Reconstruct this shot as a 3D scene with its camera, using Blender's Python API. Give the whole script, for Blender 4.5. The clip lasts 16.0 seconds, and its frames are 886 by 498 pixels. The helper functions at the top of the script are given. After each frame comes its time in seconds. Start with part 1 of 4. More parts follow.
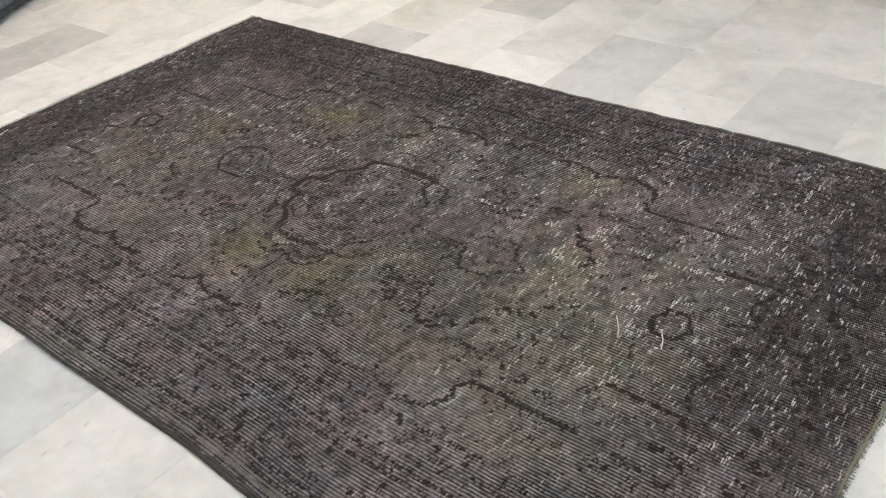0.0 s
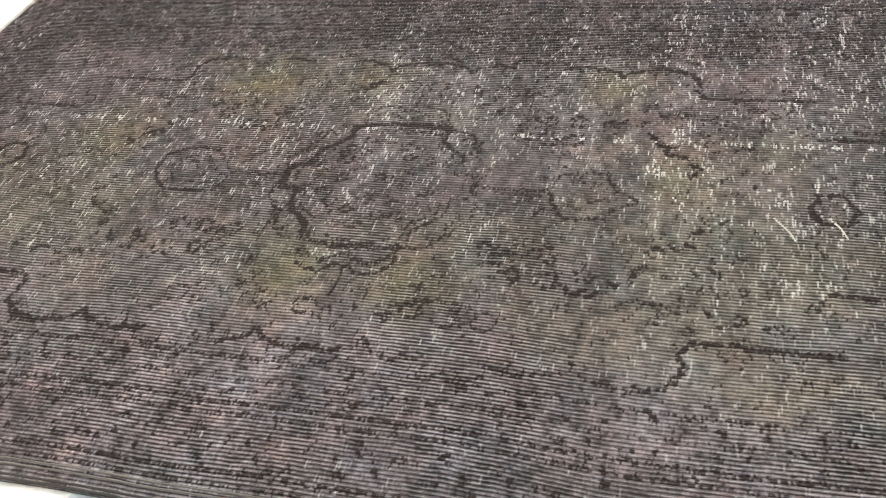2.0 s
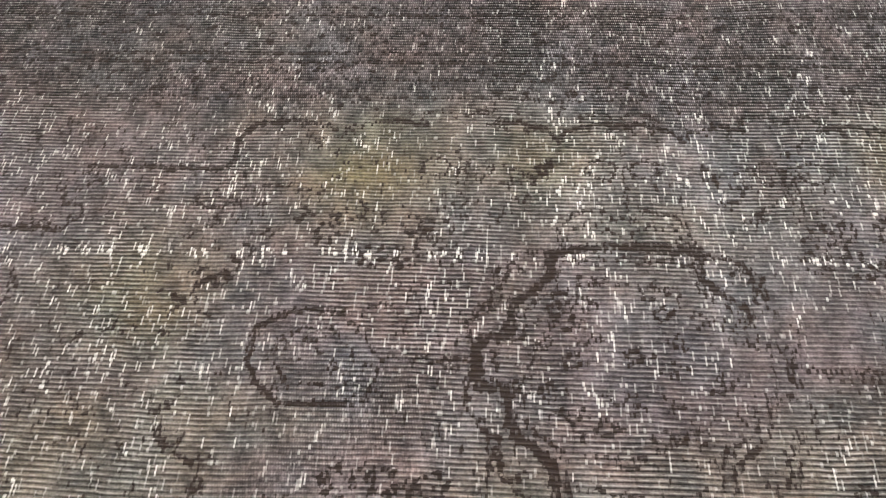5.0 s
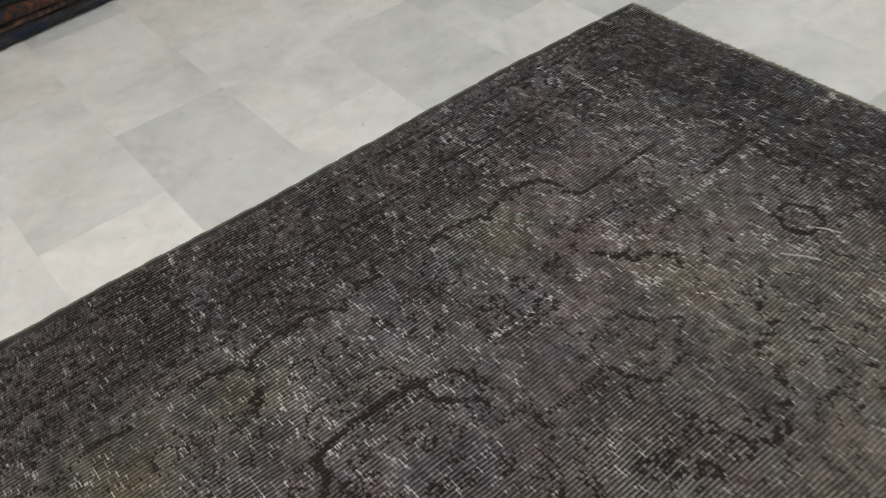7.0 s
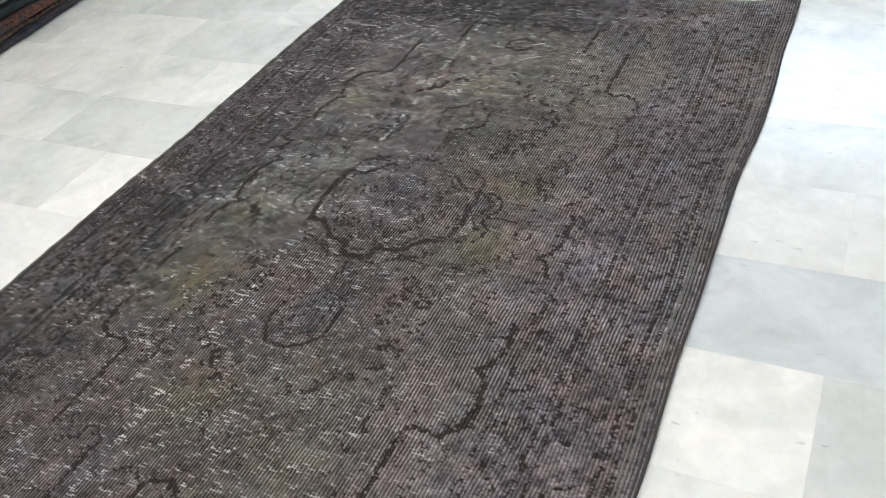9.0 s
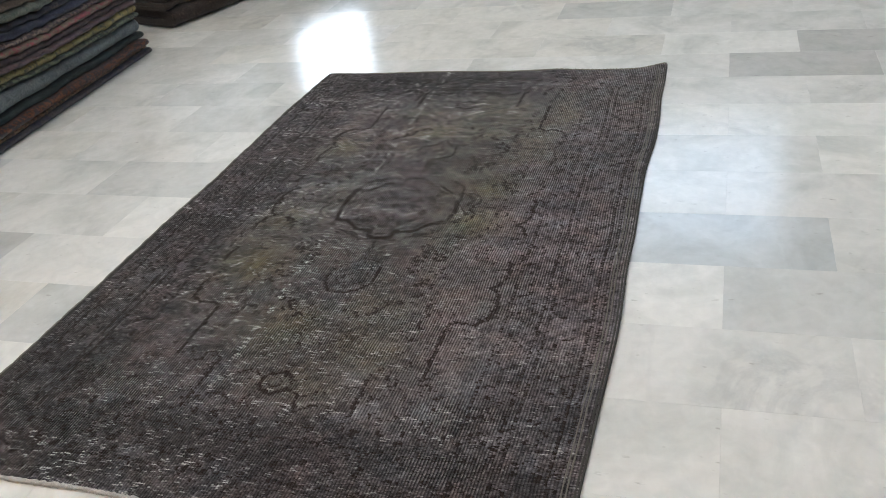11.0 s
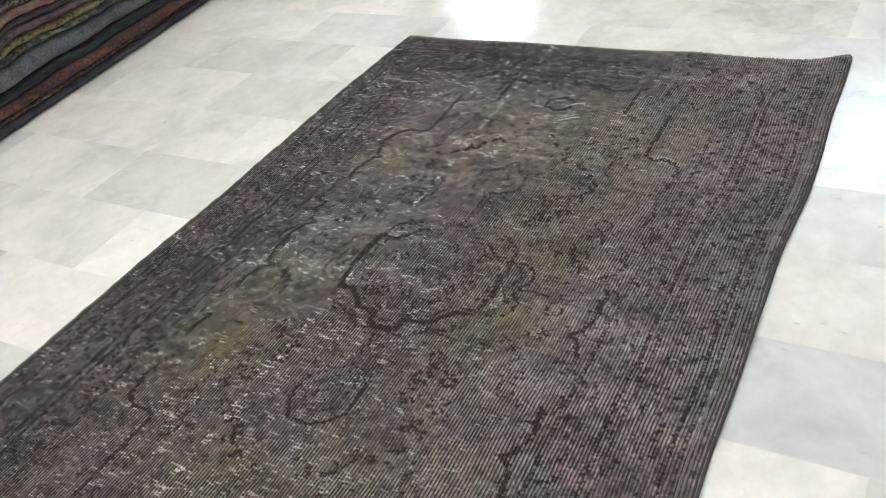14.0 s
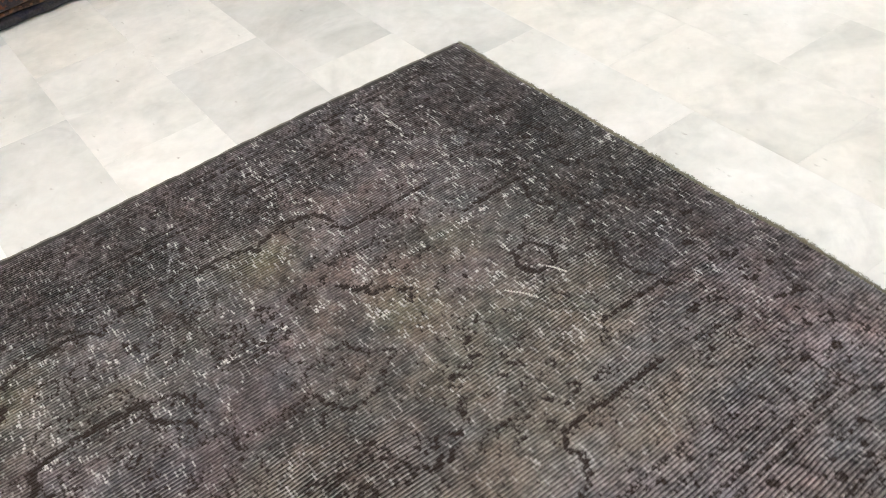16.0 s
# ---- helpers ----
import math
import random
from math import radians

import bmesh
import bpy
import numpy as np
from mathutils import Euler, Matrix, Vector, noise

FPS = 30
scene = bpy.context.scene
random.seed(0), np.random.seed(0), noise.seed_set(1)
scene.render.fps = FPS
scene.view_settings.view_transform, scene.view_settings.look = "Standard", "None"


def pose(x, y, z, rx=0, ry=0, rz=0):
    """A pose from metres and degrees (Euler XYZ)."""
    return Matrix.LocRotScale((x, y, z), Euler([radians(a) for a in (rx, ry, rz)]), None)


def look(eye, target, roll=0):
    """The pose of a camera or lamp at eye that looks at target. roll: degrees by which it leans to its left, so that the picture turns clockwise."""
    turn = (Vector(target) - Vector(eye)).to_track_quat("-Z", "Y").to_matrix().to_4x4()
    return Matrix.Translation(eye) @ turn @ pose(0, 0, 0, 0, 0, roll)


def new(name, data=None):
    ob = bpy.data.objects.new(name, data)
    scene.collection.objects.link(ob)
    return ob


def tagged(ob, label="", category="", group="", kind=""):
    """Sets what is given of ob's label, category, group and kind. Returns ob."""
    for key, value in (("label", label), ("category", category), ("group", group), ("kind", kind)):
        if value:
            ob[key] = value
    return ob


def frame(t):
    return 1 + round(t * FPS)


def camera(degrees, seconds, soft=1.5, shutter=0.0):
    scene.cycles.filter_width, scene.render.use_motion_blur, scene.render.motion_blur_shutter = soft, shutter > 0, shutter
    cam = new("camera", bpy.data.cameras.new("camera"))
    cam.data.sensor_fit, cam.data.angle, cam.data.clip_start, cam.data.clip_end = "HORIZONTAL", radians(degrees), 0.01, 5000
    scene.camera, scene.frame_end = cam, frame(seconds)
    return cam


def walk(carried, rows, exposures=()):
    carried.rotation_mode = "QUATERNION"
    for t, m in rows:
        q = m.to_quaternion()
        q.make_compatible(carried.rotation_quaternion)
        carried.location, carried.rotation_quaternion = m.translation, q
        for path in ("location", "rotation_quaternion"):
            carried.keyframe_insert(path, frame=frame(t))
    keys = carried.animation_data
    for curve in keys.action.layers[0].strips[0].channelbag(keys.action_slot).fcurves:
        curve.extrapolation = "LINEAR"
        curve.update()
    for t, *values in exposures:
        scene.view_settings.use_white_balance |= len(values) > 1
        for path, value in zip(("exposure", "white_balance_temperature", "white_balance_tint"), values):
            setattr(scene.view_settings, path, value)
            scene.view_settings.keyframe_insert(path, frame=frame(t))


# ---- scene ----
cam = camera(53.8, 16.0, soft=1.0, shutter=0.2)
PATH = [
    (0, (2.893, -0.518, 1.236), (1.788, 0.685, 0.082), -6.4),
    (0.5, (2.717, -0.552, 1.227), (1.755, 0.719, 0.019), -9.9),
    (1, (2.471, -0.52, 1.22), (1.684, 0.83, -0.028), -11.9),
    (1.5, (2.228, -0.57, 1.209), (1.654, 0.822, -0.108), -11.2),
    (2, (2.008, -0.564, 1.18), (1.504, 0.806, -0.187), -9.3),
    (2.5, (1.77, -0.455, 1.17), (1.343, 0.926, -0.212), -9.1),
    (3, (1.577, -0.369, 1.141), (1.277, 0.985, -0.299), -9.6),
    (3.5, (1.448, -0.222, 1.099), (1.164, 1.029, -0.435), -8.3),
    (3.7, (1.415, -0.132, 1.095), (1.121, 1.067, -0.479), -8.1),
    (5.8, (1.12, 0.327, 1.066), (1.198, 1.528, -0.531), -4.0),
    (6, (1.169, 0.36, 1.102), (1.299, 1.547, -0.502), -5.5),
    (6.5, (1.221, 0.342, 1.136), (1.6, 1.559, -0.404), -7.2),
    (7, (1.021, 0.174, 1.218), (1.835, 1.377, -0.156), -7.2),
    (7.5, (0.779, -0.029, 1.252), (1.885, 1.104, 0.03), -9.3),
    (8, (0.465, -0.176, 1.277), (1.72, 0.795, 0.06), -8.8),
    (8.5, (0.119, -0.207, 1.296), (1.422, 0.656, 0.048), -9.6),
    (9, (-0.17, -0.257, 1.308), (1.176, 0.555, 0.072), -9.8),
    (9.2, (-0.296, -0.261, 1.309), (1.088, 0.521, 0.095), -9.4),
    (11.3, (-1.177, -0.245, 1.386), (0.456, 0.329, 0.384), -7.9),
    (11.5, (-1.198, -0.245, 1.378), (0.428, 0.307, 0.354), -7.6),
    (12, (-1.138, -0.26, 1.349), (0.388, 0.401, 0.238), -6.9),
    (12.5, (-0.955, -0.289, 1.321), (0.457, 0.509, 0.152), -6.5),
    (13, (-0.715, -0.252, 1.307), (0.687, 0.532, 0.116), -8.1),
    (13.5, (-0.41, -0.204, 1.318), (0.99, 0.598, 0.136), -10.7),
    (13.6, (-0.338, -0.215, 1.315), (1.051, 0.614, 0.138), -11.3),
    (14, (-0.054, -0.27, 1.354), (1.279, 0.66, 0.188), -11.3),
    (14.5, (0.333, -0.258, 1.321), (1.621, 0.699, 0.127), -10.7),
    (15, (0.715, -0.253, 1.297), (1.86, 0.805, 0.045), -10.5),
    (15.5, (1.093, -0.278, 1.299), (2.031, 0.901, -0.016), -9.1),
    (16, (1.469, -0.239, 1.286), (2.217, 1.027, -0.07), -8.7),
]
EXPOSURES = [(0.0, 0.03, 6160, 10), (1.0, 0.20, 6160, 10), (1.5, 0.28, 6260, 10), (2.0, 0.68, 6260, 10), (2.5, 0.58, 6310, 10), (3.0, 0.38, 6310, 10), (3.5, 1.16, 6260, 10), (3.7, 1.16, 6260, 10), (5.8, 0.50, 6310, 11), (6.5, -0.07, 6210, 10), (7.0, -0.42, 6110, 9), (7.5, 0.10, 6060, 9), (8.0, 0.08, 5960, 8), (9.0, 0.18, 5860, 7), (11.3, -0.34, 6010, 9), (12.0, -0.28, 6290, 11), (12.5, -0.08, 6290, 10), (13.5, 0.13, 6160, 9), (14.5, 0.16, 6160, 10), (15.0, 0.18, 6260, 11), (15.5, 0.38, 6260, 11), (16.0, 0.38, 6260, 11)]
walk(cam, [(t, look(eye, target, roll)) for t, eye, target, roll in PATH], exposures=EXPOSURES)

# ---- light and air ----
world = bpy.data.worlds.new("world")
scene.world = world
world.use_nodes = True
wn = world.node_tree.nodes
sky = wn.new("ShaderNodeTexSky")
sky.sky_type = "NISHITA"
sky.sun_disc = False
sky.sun_elevation = radians(42)
sky.sun_rotation = radians(60)
world.node_tree.links.new(sky.outputs["Color"], wn["Background"].inputs["Color"])
wn["Background"].inputs["Strength"].default_value = 0.12

sun_data = bpy.data.lights.new("sun", "SUN")
sun_data.energy, sun_data.angle, sun_data.color = 2.0, radians(1.0), (1.0, 0.95, 0.88)
sun = new("sun", sun_data)
sun.matrix_world = look((30, 17, 31), (0, 0, 0))

# room: x from ROOM_W to ROOM_E, y from ROOM_S to ROOM_N
ROOM_W, ROOM_E, ROOM_S, ROOM_N, ROOM_H = -3.6, 8.0, -4.6, 5.0, 4.3
DOOR_S, DOOR_N, DOOR_H = 3.62, 4.62, 2.45
WIN_S, WIN_N, WIN_LO, WIN_HI = -0.95, 0.95, 2.60, 4.05

door_light = bpy.data.lights.new("doorway_daylight", "AREA")
door_light.shape, door_light.size, door_light.size_y = "RECTANGLE", DOOR_N - DOOR_S - 0.1, DOOR_H - 0.15
door_light.energy, door_light.color = 75.0, (0.86, 0.93, 1.0)
door_lamp = new("doorway_daylight", door_light)
door_lamp.matrix_world = look((ROOM_E + 0.16, (DOOR_S + DOOR_N) / 2, DOOR_H / 2), (0, (DOOR_S + DOOR_N) / 2, DOOR_H / 2))

win_light = bpy.data.lights.new("window_daylight", "AREA")
win_light.shape, win_light.size, win_light.size_y = "RECTANGLE", WIN_N - WIN_S - 0.1, WIN_HI - WIN_LO - 0.1
win_light.energy, win_light.color = 36.0, (0.60, 0.80, 1.0)
win_lamp = new("window_daylight", win_light)
win_lamp.matrix_world = look((ROOM_E + 0.16, (WIN_S + WIN_N) / 2, (WIN_LO + WIN_HI) / 2), (0, (WIN_S + WIN_N) / 2, (WIN_LO + WIN_HI) / 2))


# ---- material helpers ----
def material(name):
    m = bpy.data.materials.new(name)
    m.use_nodes = True
    nt = m.node_tree
    return m, nt, nt.nodes["Principled BSDF"]


def node(nt, kind, **values):
    n = nt.nodes.new(kind)
    for key, value in values.items():
        if key in n.inputs:
            n.inputs[key].default_value = value
    return n


def math_node(nt, op, a, b=None, clamp=False):
    n = nt.nodes.new("ShaderNodeMath")
    n.operation, n.use_clamp = op, clamp
    for i, v in enumerate((a, b)):
        if v is None:
            continue
        if isinstance(v, (int, float)):
            n.inputs[i].default_value = v
        else:
            nt.links.new(v, n.inputs[i])
    return n.outputs[0]


def ramp(nt, fac, stops):
    n = nt.nodes.new("ShaderNodeValToRGB")
    n.color_ramp.elements[0].position, n.color_ramp.elements[0].color = stops[0][0], (*stops[0][1], 1)
    n.color_ramp.elements[1].position, n.color_ramp.elements[1].color = stops[-1][0], (*stops[-1][1], 1)
    for p, c in stops[1:-1]:
        n.color_ramp.elements.new(p).color = (*c, 1)
    nt.links.new(fac, n.inputs[0])
    return n.outputs[0]


def mix_color(nt, kind, fac, a, b):
    n = nt.nodes.new("ShaderNodeMix")
    n.data_type, n.blend_type = "RGBA", kind
    for slot, v in ((0, fac), (6, a), (7, b)):
        if isinstance(v, (int, float)):
            n.inputs[slot].default_value = v
        elif isinstance(v, tuple):
            n.inputs[slot].default_value = (*v, 1)
        else:
            nt.links.new(v, n.inputs[slot])
    return n.outputs[2]


def noise_tex(nt, vector, scale, detail=3.0, rough=0.55, distort=0.0):
    n = node(nt, "ShaderNodeTexNoise", Scale=scale, Detail=detail, Roughness=rough, Distortion=distort)
    if vector is not None:
        nt.links.new(vector, n.inputs["Vector"])
    return n.outputs["Fac"]


def coords(nt, kind="Object", scale=None, shift=None):
    c = nt.nodes.new("ShaderNodeTexCoord").outputs[kind]
    if scale is None and shift is None:
        return c
    mp = nt.nodes.new("ShaderNodeMapping")
    nt.links.new(c, mp.inputs["Vector"])
    if scale is not None:
        mp.inputs["Scale"].default_value = scale
    if shift is not None:
        nt.links.new(shift, mp.inputs["Location"])
    return mp.outputs[0]


def bump(nt, bsdf, height, strength, distance):
    b = node(nt, "ShaderNodeBump", Strength=strength, Distance=distance)
    nt.links.new(height, b.inputs["Height"])
    nt.links.new(b.outputs[0], bsdf.inputs["Normal"])


# ---- materials ----
def marble(joined=False):
    """Polished white marble; single tiles take their tone from the object's colour."""
    m, nt, bsdf = material("marble_joined" if joined else "marble")
    if joined:
        rnd = nt.nodes.new("ShaderNodeNewGeometry").outputs["Random Per Island"]
        tone = ramp(nt, rnd, [(0.0, (0.93, 0.93, 0.915)), (0.5, (0.98, 0.97, 0.945)), (1.0, (1.01, 1.0, 0.97))])
    else:
        info = nt.nodes.new("ShaderNodeObjectInfo")
        rnd, tone = info.outputs["Random"], info.outputs["Color"]
    shift = nt.nodes.new("ShaderNodeCombineXYZ")
    for i, k in enumerate((37.0, 61.0, 23.0)):
        nt.links.new(math_node(nt, "MULTIPLY", rnd, k), shift.inputs[i])
    v = coords(nt, "Object", None, shift.outputs[0])
    cloud = noise_tex(nt, v, 3.2, 5.0, 0.6, 0.8)
    fine = noise_tex(nt, v, 22.0, 4.0, 0.6, 0.5)
    vein = noise_tex(nt, v, 4.5, 6.0, 0.62, 0.9)
    vein = math_node(nt, "ABSOLUTE", math_node(nt, "SUBTRACT", vein, 0.5))
    vein = math_node(nt, "SUBTRACT", 1.0, math_node(nt, "MULTIPLY", vein, 11.0), True)
    gate = math_node(nt, "MULTIPLY", math_node(nt, "SUBTRACT", noise_tex(nt, v, 2.1, 2.0), 0.52, True), 5.0, True)
    vein = math_node(nt, "MULTIPLY", vein, gate)
    base = ramp(nt, cloud, [(0.25, (0.62, 0.635, 0.62)), (0.42, (0.75, 0.755, 0.73)), (0.58, (0.845, 0.84, 0.82)), (0.8, (0.835, 0.825, 0.795))])
    base = mix_color(nt, "MULTIPLY", 1.0, base, tone)
    base = mix_color(nt, "MIX", math_node(nt, "MULTIPLY", vein, 0.36), base, (0.42, 0.43, 0.44))
    smear = noise_tex(nt, coords(nt, "Object", (2.2, 6.5, 2.2), shift.outputs[0]), 1.0, 4.0, 0.6, 0.6)
    smear = math_node(nt, "MULTIPLY", math_node(nt, "SUBTRACT", smear, 0.60, True), 6.0, True)
    base = mix_color(nt, "MIX", math_node(nt, "MULTIPLY", smear, 0.22), base, (0.47, 0.49, 0.50))
    speck = math_node(nt, "MULTIPLY", math_node(nt, "SUBTRACT", noise_tex(nt, coords(nt, "Object", (55.0, 22.0, 30.0), shift.outputs[0]), 1.0, 2.0), 0.705, True), 7.0, True)
    base = mix_color(nt, "MIX", math_node(nt, "MULTIPLY", speck, 0.75), base, (0.27, 0.25, 0.22))
    base = mix_color(nt, "MULTIPLY", 0.55, base, ramp(nt, fine, [(0.3, (0.82, 0.82, 0.82)), (0.7, (1, 1, 1))]))
    nt.links.new(base, bsdf.inputs["Base Color"])
    rough = math_node(nt, "ADD", math_node(nt, "MULTIPLY", noise_tex(nt, v, 9.0, 4.0), 0.16), 0.10)
    nt.links.new(rough, bsdf.inputs["Roughness"])
    bsdf.inputs["IOR"].default_value = 1.5
    bump(nt, bsdf, cloud, 0.05, 0.004)
    return m


def plain(name, color, rough=0.7, grain=40.0, depth=0.12, relief=0.15, metal=0.0):
    m, nt, bsdf = material(name)
    v = coords(nt)
    n1, n2 = noise_tex(nt, v, grain, 4.0), noise_tex(nt, v, grain * 0.07, 3.0)
    lo = tuple(c * (1 - depth) for c in color)
    hi = tuple(min(1.0, c * (1 + depth)) for c in color)
    c = mix_color(nt, "MIX", n1, lo, hi)
    c = mix_color(nt, "MULTIPLY", 0.5, c, ramp(nt, n2, [(0.3, (1 - depth,) * 3), (0.7, (1, 1, 1))]))
    nt.links.new(c, bsdf.inputs["Base Color"])
    bsdf.inputs["Roughness"].default_value = rough
    bsdf.inputs["Metallic"].default_value = metal
    bump(nt, bsdf, n1, relief, 0.002)
    return m


def emitter(name, color, strength):
    m, nt, bsdf = material(name)
    bsdf.inputs["Base Color"].default_value = (0.9, 0.9, 0.9, 1)
    bsdf.inputs["Emission Color"].default_value = (*color, 1)
    bsdf.inputs["Emission Strength"].default_value = strength
    return m


KNOT, RIB = 0.0036, 0.0076


def rug_pile():
    """Worn, overdyed wool: dye from the mesh, ribs along the length, knots and loose fibres."""
    m, nt, bsdf = material("overdyed_wool")
    def attribute(name, slot="Fac"):
        a = nt.nodes.new("ShaderNodeAttribute")
        a.attribute_name = name
        return a.outputs[slot]

    def cell(seed):
        """One random value for each knot: a short stretch of one rib."""
        at = nt.nodes.new("ShaderNodeCombineXYZ")
        nt.links.new(column, at.inputs[0])
        nt.links.new(row, at.inputs[1])
        at.inputs[2].default_value = seed
        w = nt.nodes.new("ShaderNodeTexWhiteNoise")
        nt.links.new(at.outputs[0], w.inputs["Vector"])
        return w.outputs["Value"]

    dye, wear, frost, phase = attribute("dye", "Color"), attribute("wear"), attribute("frost"), attribute("ribs")
    v = coords(nt)
    sep = nt.nodes.new("ShaderNodeSeparateXYZ")
    nt.links.new(v, sep.inputs[0])
    row = math_node(nt, "FLOOR", phase)
    along = math_node(nt, "ADD", math_node(nt, "DIVIDE", sep.outputs["X"], KNOT), math_node(nt, "MULTIPLY", row, 0.37))
    column = math_node(nt, "FLOOR", along)
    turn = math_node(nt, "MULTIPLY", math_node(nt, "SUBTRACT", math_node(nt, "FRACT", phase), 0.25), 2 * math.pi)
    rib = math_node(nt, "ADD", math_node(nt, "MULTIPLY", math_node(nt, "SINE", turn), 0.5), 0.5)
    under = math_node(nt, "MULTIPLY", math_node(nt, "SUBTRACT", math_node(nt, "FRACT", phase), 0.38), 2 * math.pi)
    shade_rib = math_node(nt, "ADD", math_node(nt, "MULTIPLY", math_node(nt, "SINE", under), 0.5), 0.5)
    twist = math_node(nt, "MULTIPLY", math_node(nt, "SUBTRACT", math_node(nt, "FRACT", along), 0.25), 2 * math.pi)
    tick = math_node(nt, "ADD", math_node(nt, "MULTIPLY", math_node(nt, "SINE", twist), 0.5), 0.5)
    knot, tuft, ground = cell(1.0), cell(7.0), cell(13.0)
    ink, plush = attribute("ink"), attribute("plush")
    # single warp threads, each bare over two or three ribs
    strand = math_node(nt, "FLOOR", math_node(nt, "DIVIDE", sep.outputs["X"], 0.0024))
    start = nt.nodes.new("ShaderNodeTexWhiteNoise")
    start.noise_dimensions = "1D"
    nt.links.new(strand, start.inputs["W"])
    warp = nt.nodes.new("ShaderNodeCombineXYZ")
    nt.links.new(strand, warp.inputs[0])
    nt.links.new(math_node(nt, "FLOOR", math_node(nt, "DIVIDE", math_node(nt, "ADD", phase, math_node(nt, "MULTIPLY", start.outputs["Value"], 9.0)), 2.0)), warp.inputs[1])
    thread = nt.nodes.new("ShaderNodeTexWhiteNoise")
    nt.links.new(warp.outputs[0], thread.inputs["Vector"])
    fuzz = noise_tex(nt, v, 240.0, 3.0, 0.7)
    dash = noise_tex(nt, coords(nt, "Object", (62.0, 150.0, 60.0)), 1.0, 2.0, 0.6)
    single = math_node(nt, "ADD", math_node(nt, "MULTIPLY", plush, 0.65), 0.35)
    c = mix_color(nt, "MULTIPLY", single, dye, ramp(nt, knot, [(0.0, (0.28, 0.27, 0.27)), (0.28, (0.88, 0.88, 0.87)), (0.8, (1.08, 1.08, 1.08)), (1.0, (1.65, 1.64, 1.62))]))
    c = mix_color(nt, "MULTIPLY", 0.8, c, ramp(nt, fuzz, [(0.3, (0.5, 0.5, 0.5)), (0.7, (1.42, 1.42, 1.42))]))
    stain = math_node(nt, "MULTIPLY", math_node(nt, "SUBTRACT", math_node(nt, "MULTIPLY", ink, 1.35), math_node(nt, "MULTIPLY", ground, 1.15)), 2.6, True)
    c = mix_color(nt, "MIX", math_node(nt, "MULTIPLY", stain, 0.98), c, (0.021, 0.0125, 0.0095))
    # thin shade beneath each rib crest, multiplied into the colour
    groove_shade = math_node(nt, "MULTIPLY", math_node(nt, "POWER", math_node(nt, "SUBTRACT", 1.0, shade_rib), 3.4), math_node(nt, "ADD", math_node(nt, "MULTIPLY", wear, 0.75), 0.25))
    c = mix_color(nt, "MULTIPLY", groove_shade, c, (0.19, 0.175, 0.17))
    # pale crests of the ribs, worn and with highlight put into the colour, in dashes, one to a knot where the pile is
    # fuller
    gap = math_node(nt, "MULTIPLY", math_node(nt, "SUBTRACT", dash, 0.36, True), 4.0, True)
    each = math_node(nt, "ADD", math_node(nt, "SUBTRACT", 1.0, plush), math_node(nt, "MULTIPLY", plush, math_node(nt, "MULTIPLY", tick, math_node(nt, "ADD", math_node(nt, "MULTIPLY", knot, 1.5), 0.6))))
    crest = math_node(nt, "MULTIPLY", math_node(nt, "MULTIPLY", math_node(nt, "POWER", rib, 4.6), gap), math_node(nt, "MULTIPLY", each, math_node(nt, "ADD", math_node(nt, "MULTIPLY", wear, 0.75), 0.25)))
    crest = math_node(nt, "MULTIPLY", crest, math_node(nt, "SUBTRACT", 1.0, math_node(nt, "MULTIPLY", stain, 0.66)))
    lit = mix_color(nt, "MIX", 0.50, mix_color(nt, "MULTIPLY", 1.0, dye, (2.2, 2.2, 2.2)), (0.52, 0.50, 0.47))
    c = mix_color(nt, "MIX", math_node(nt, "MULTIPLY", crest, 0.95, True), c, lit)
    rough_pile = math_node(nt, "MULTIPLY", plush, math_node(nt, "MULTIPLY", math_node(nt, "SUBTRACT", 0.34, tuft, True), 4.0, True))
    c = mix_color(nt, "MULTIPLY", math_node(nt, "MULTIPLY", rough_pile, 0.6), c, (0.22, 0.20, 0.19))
    # shade in the gaps from knot to knot, put into the colour
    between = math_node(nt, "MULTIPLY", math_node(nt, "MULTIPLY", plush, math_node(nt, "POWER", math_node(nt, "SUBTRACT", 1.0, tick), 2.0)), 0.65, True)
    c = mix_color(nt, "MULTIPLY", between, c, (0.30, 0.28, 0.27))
    bare = math_node(nt, "MAXIMUM", math_node(nt, "SUBTRACT", math_node(nt, "MULTIPLY", frost, 0.45), tuft), math_node(nt, "SUBTRACT", math_node(nt, "MULTIPLY", frost, 0.62), thread.outputs["Value"]))
    bare = math_node(nt, "MULTIPLY", bare, 9.0, True)
    bare = math_node(nt, "MULTIPLY", bare, math_node(nt, "ADD", math_node(nt, "MULTIPLY", rib, 0.5), 0.5))
    c = mix_color(nt, "MIX", math_node(nt, "MULTIPLY", bare, 0.92), c, (0.74, 0.72, 0.69))
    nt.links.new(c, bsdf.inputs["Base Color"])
    bsdf.inputs["Roughness"].default_value = 0.92
    bsdf.inputs["Specular IOR Level"].default_value = 0.2
    bsdf.inputs["Sheen Weight"].default_value = 0.05
    bsdf.inputs["Sheen Roughness"].default_value = 0.45
    h = math_node(nt, "ADD", math_node(nt, "MULTIPLY", rib, 0.45), math_node(nt, "ADD", math_node(nt, "MULTIPLY", fuzz, 0.9), math_node(nt, "MULTIPLY", knot, 0.3)))
    bump(nt, bsdf, h, 0.7, 0.003)
    return m


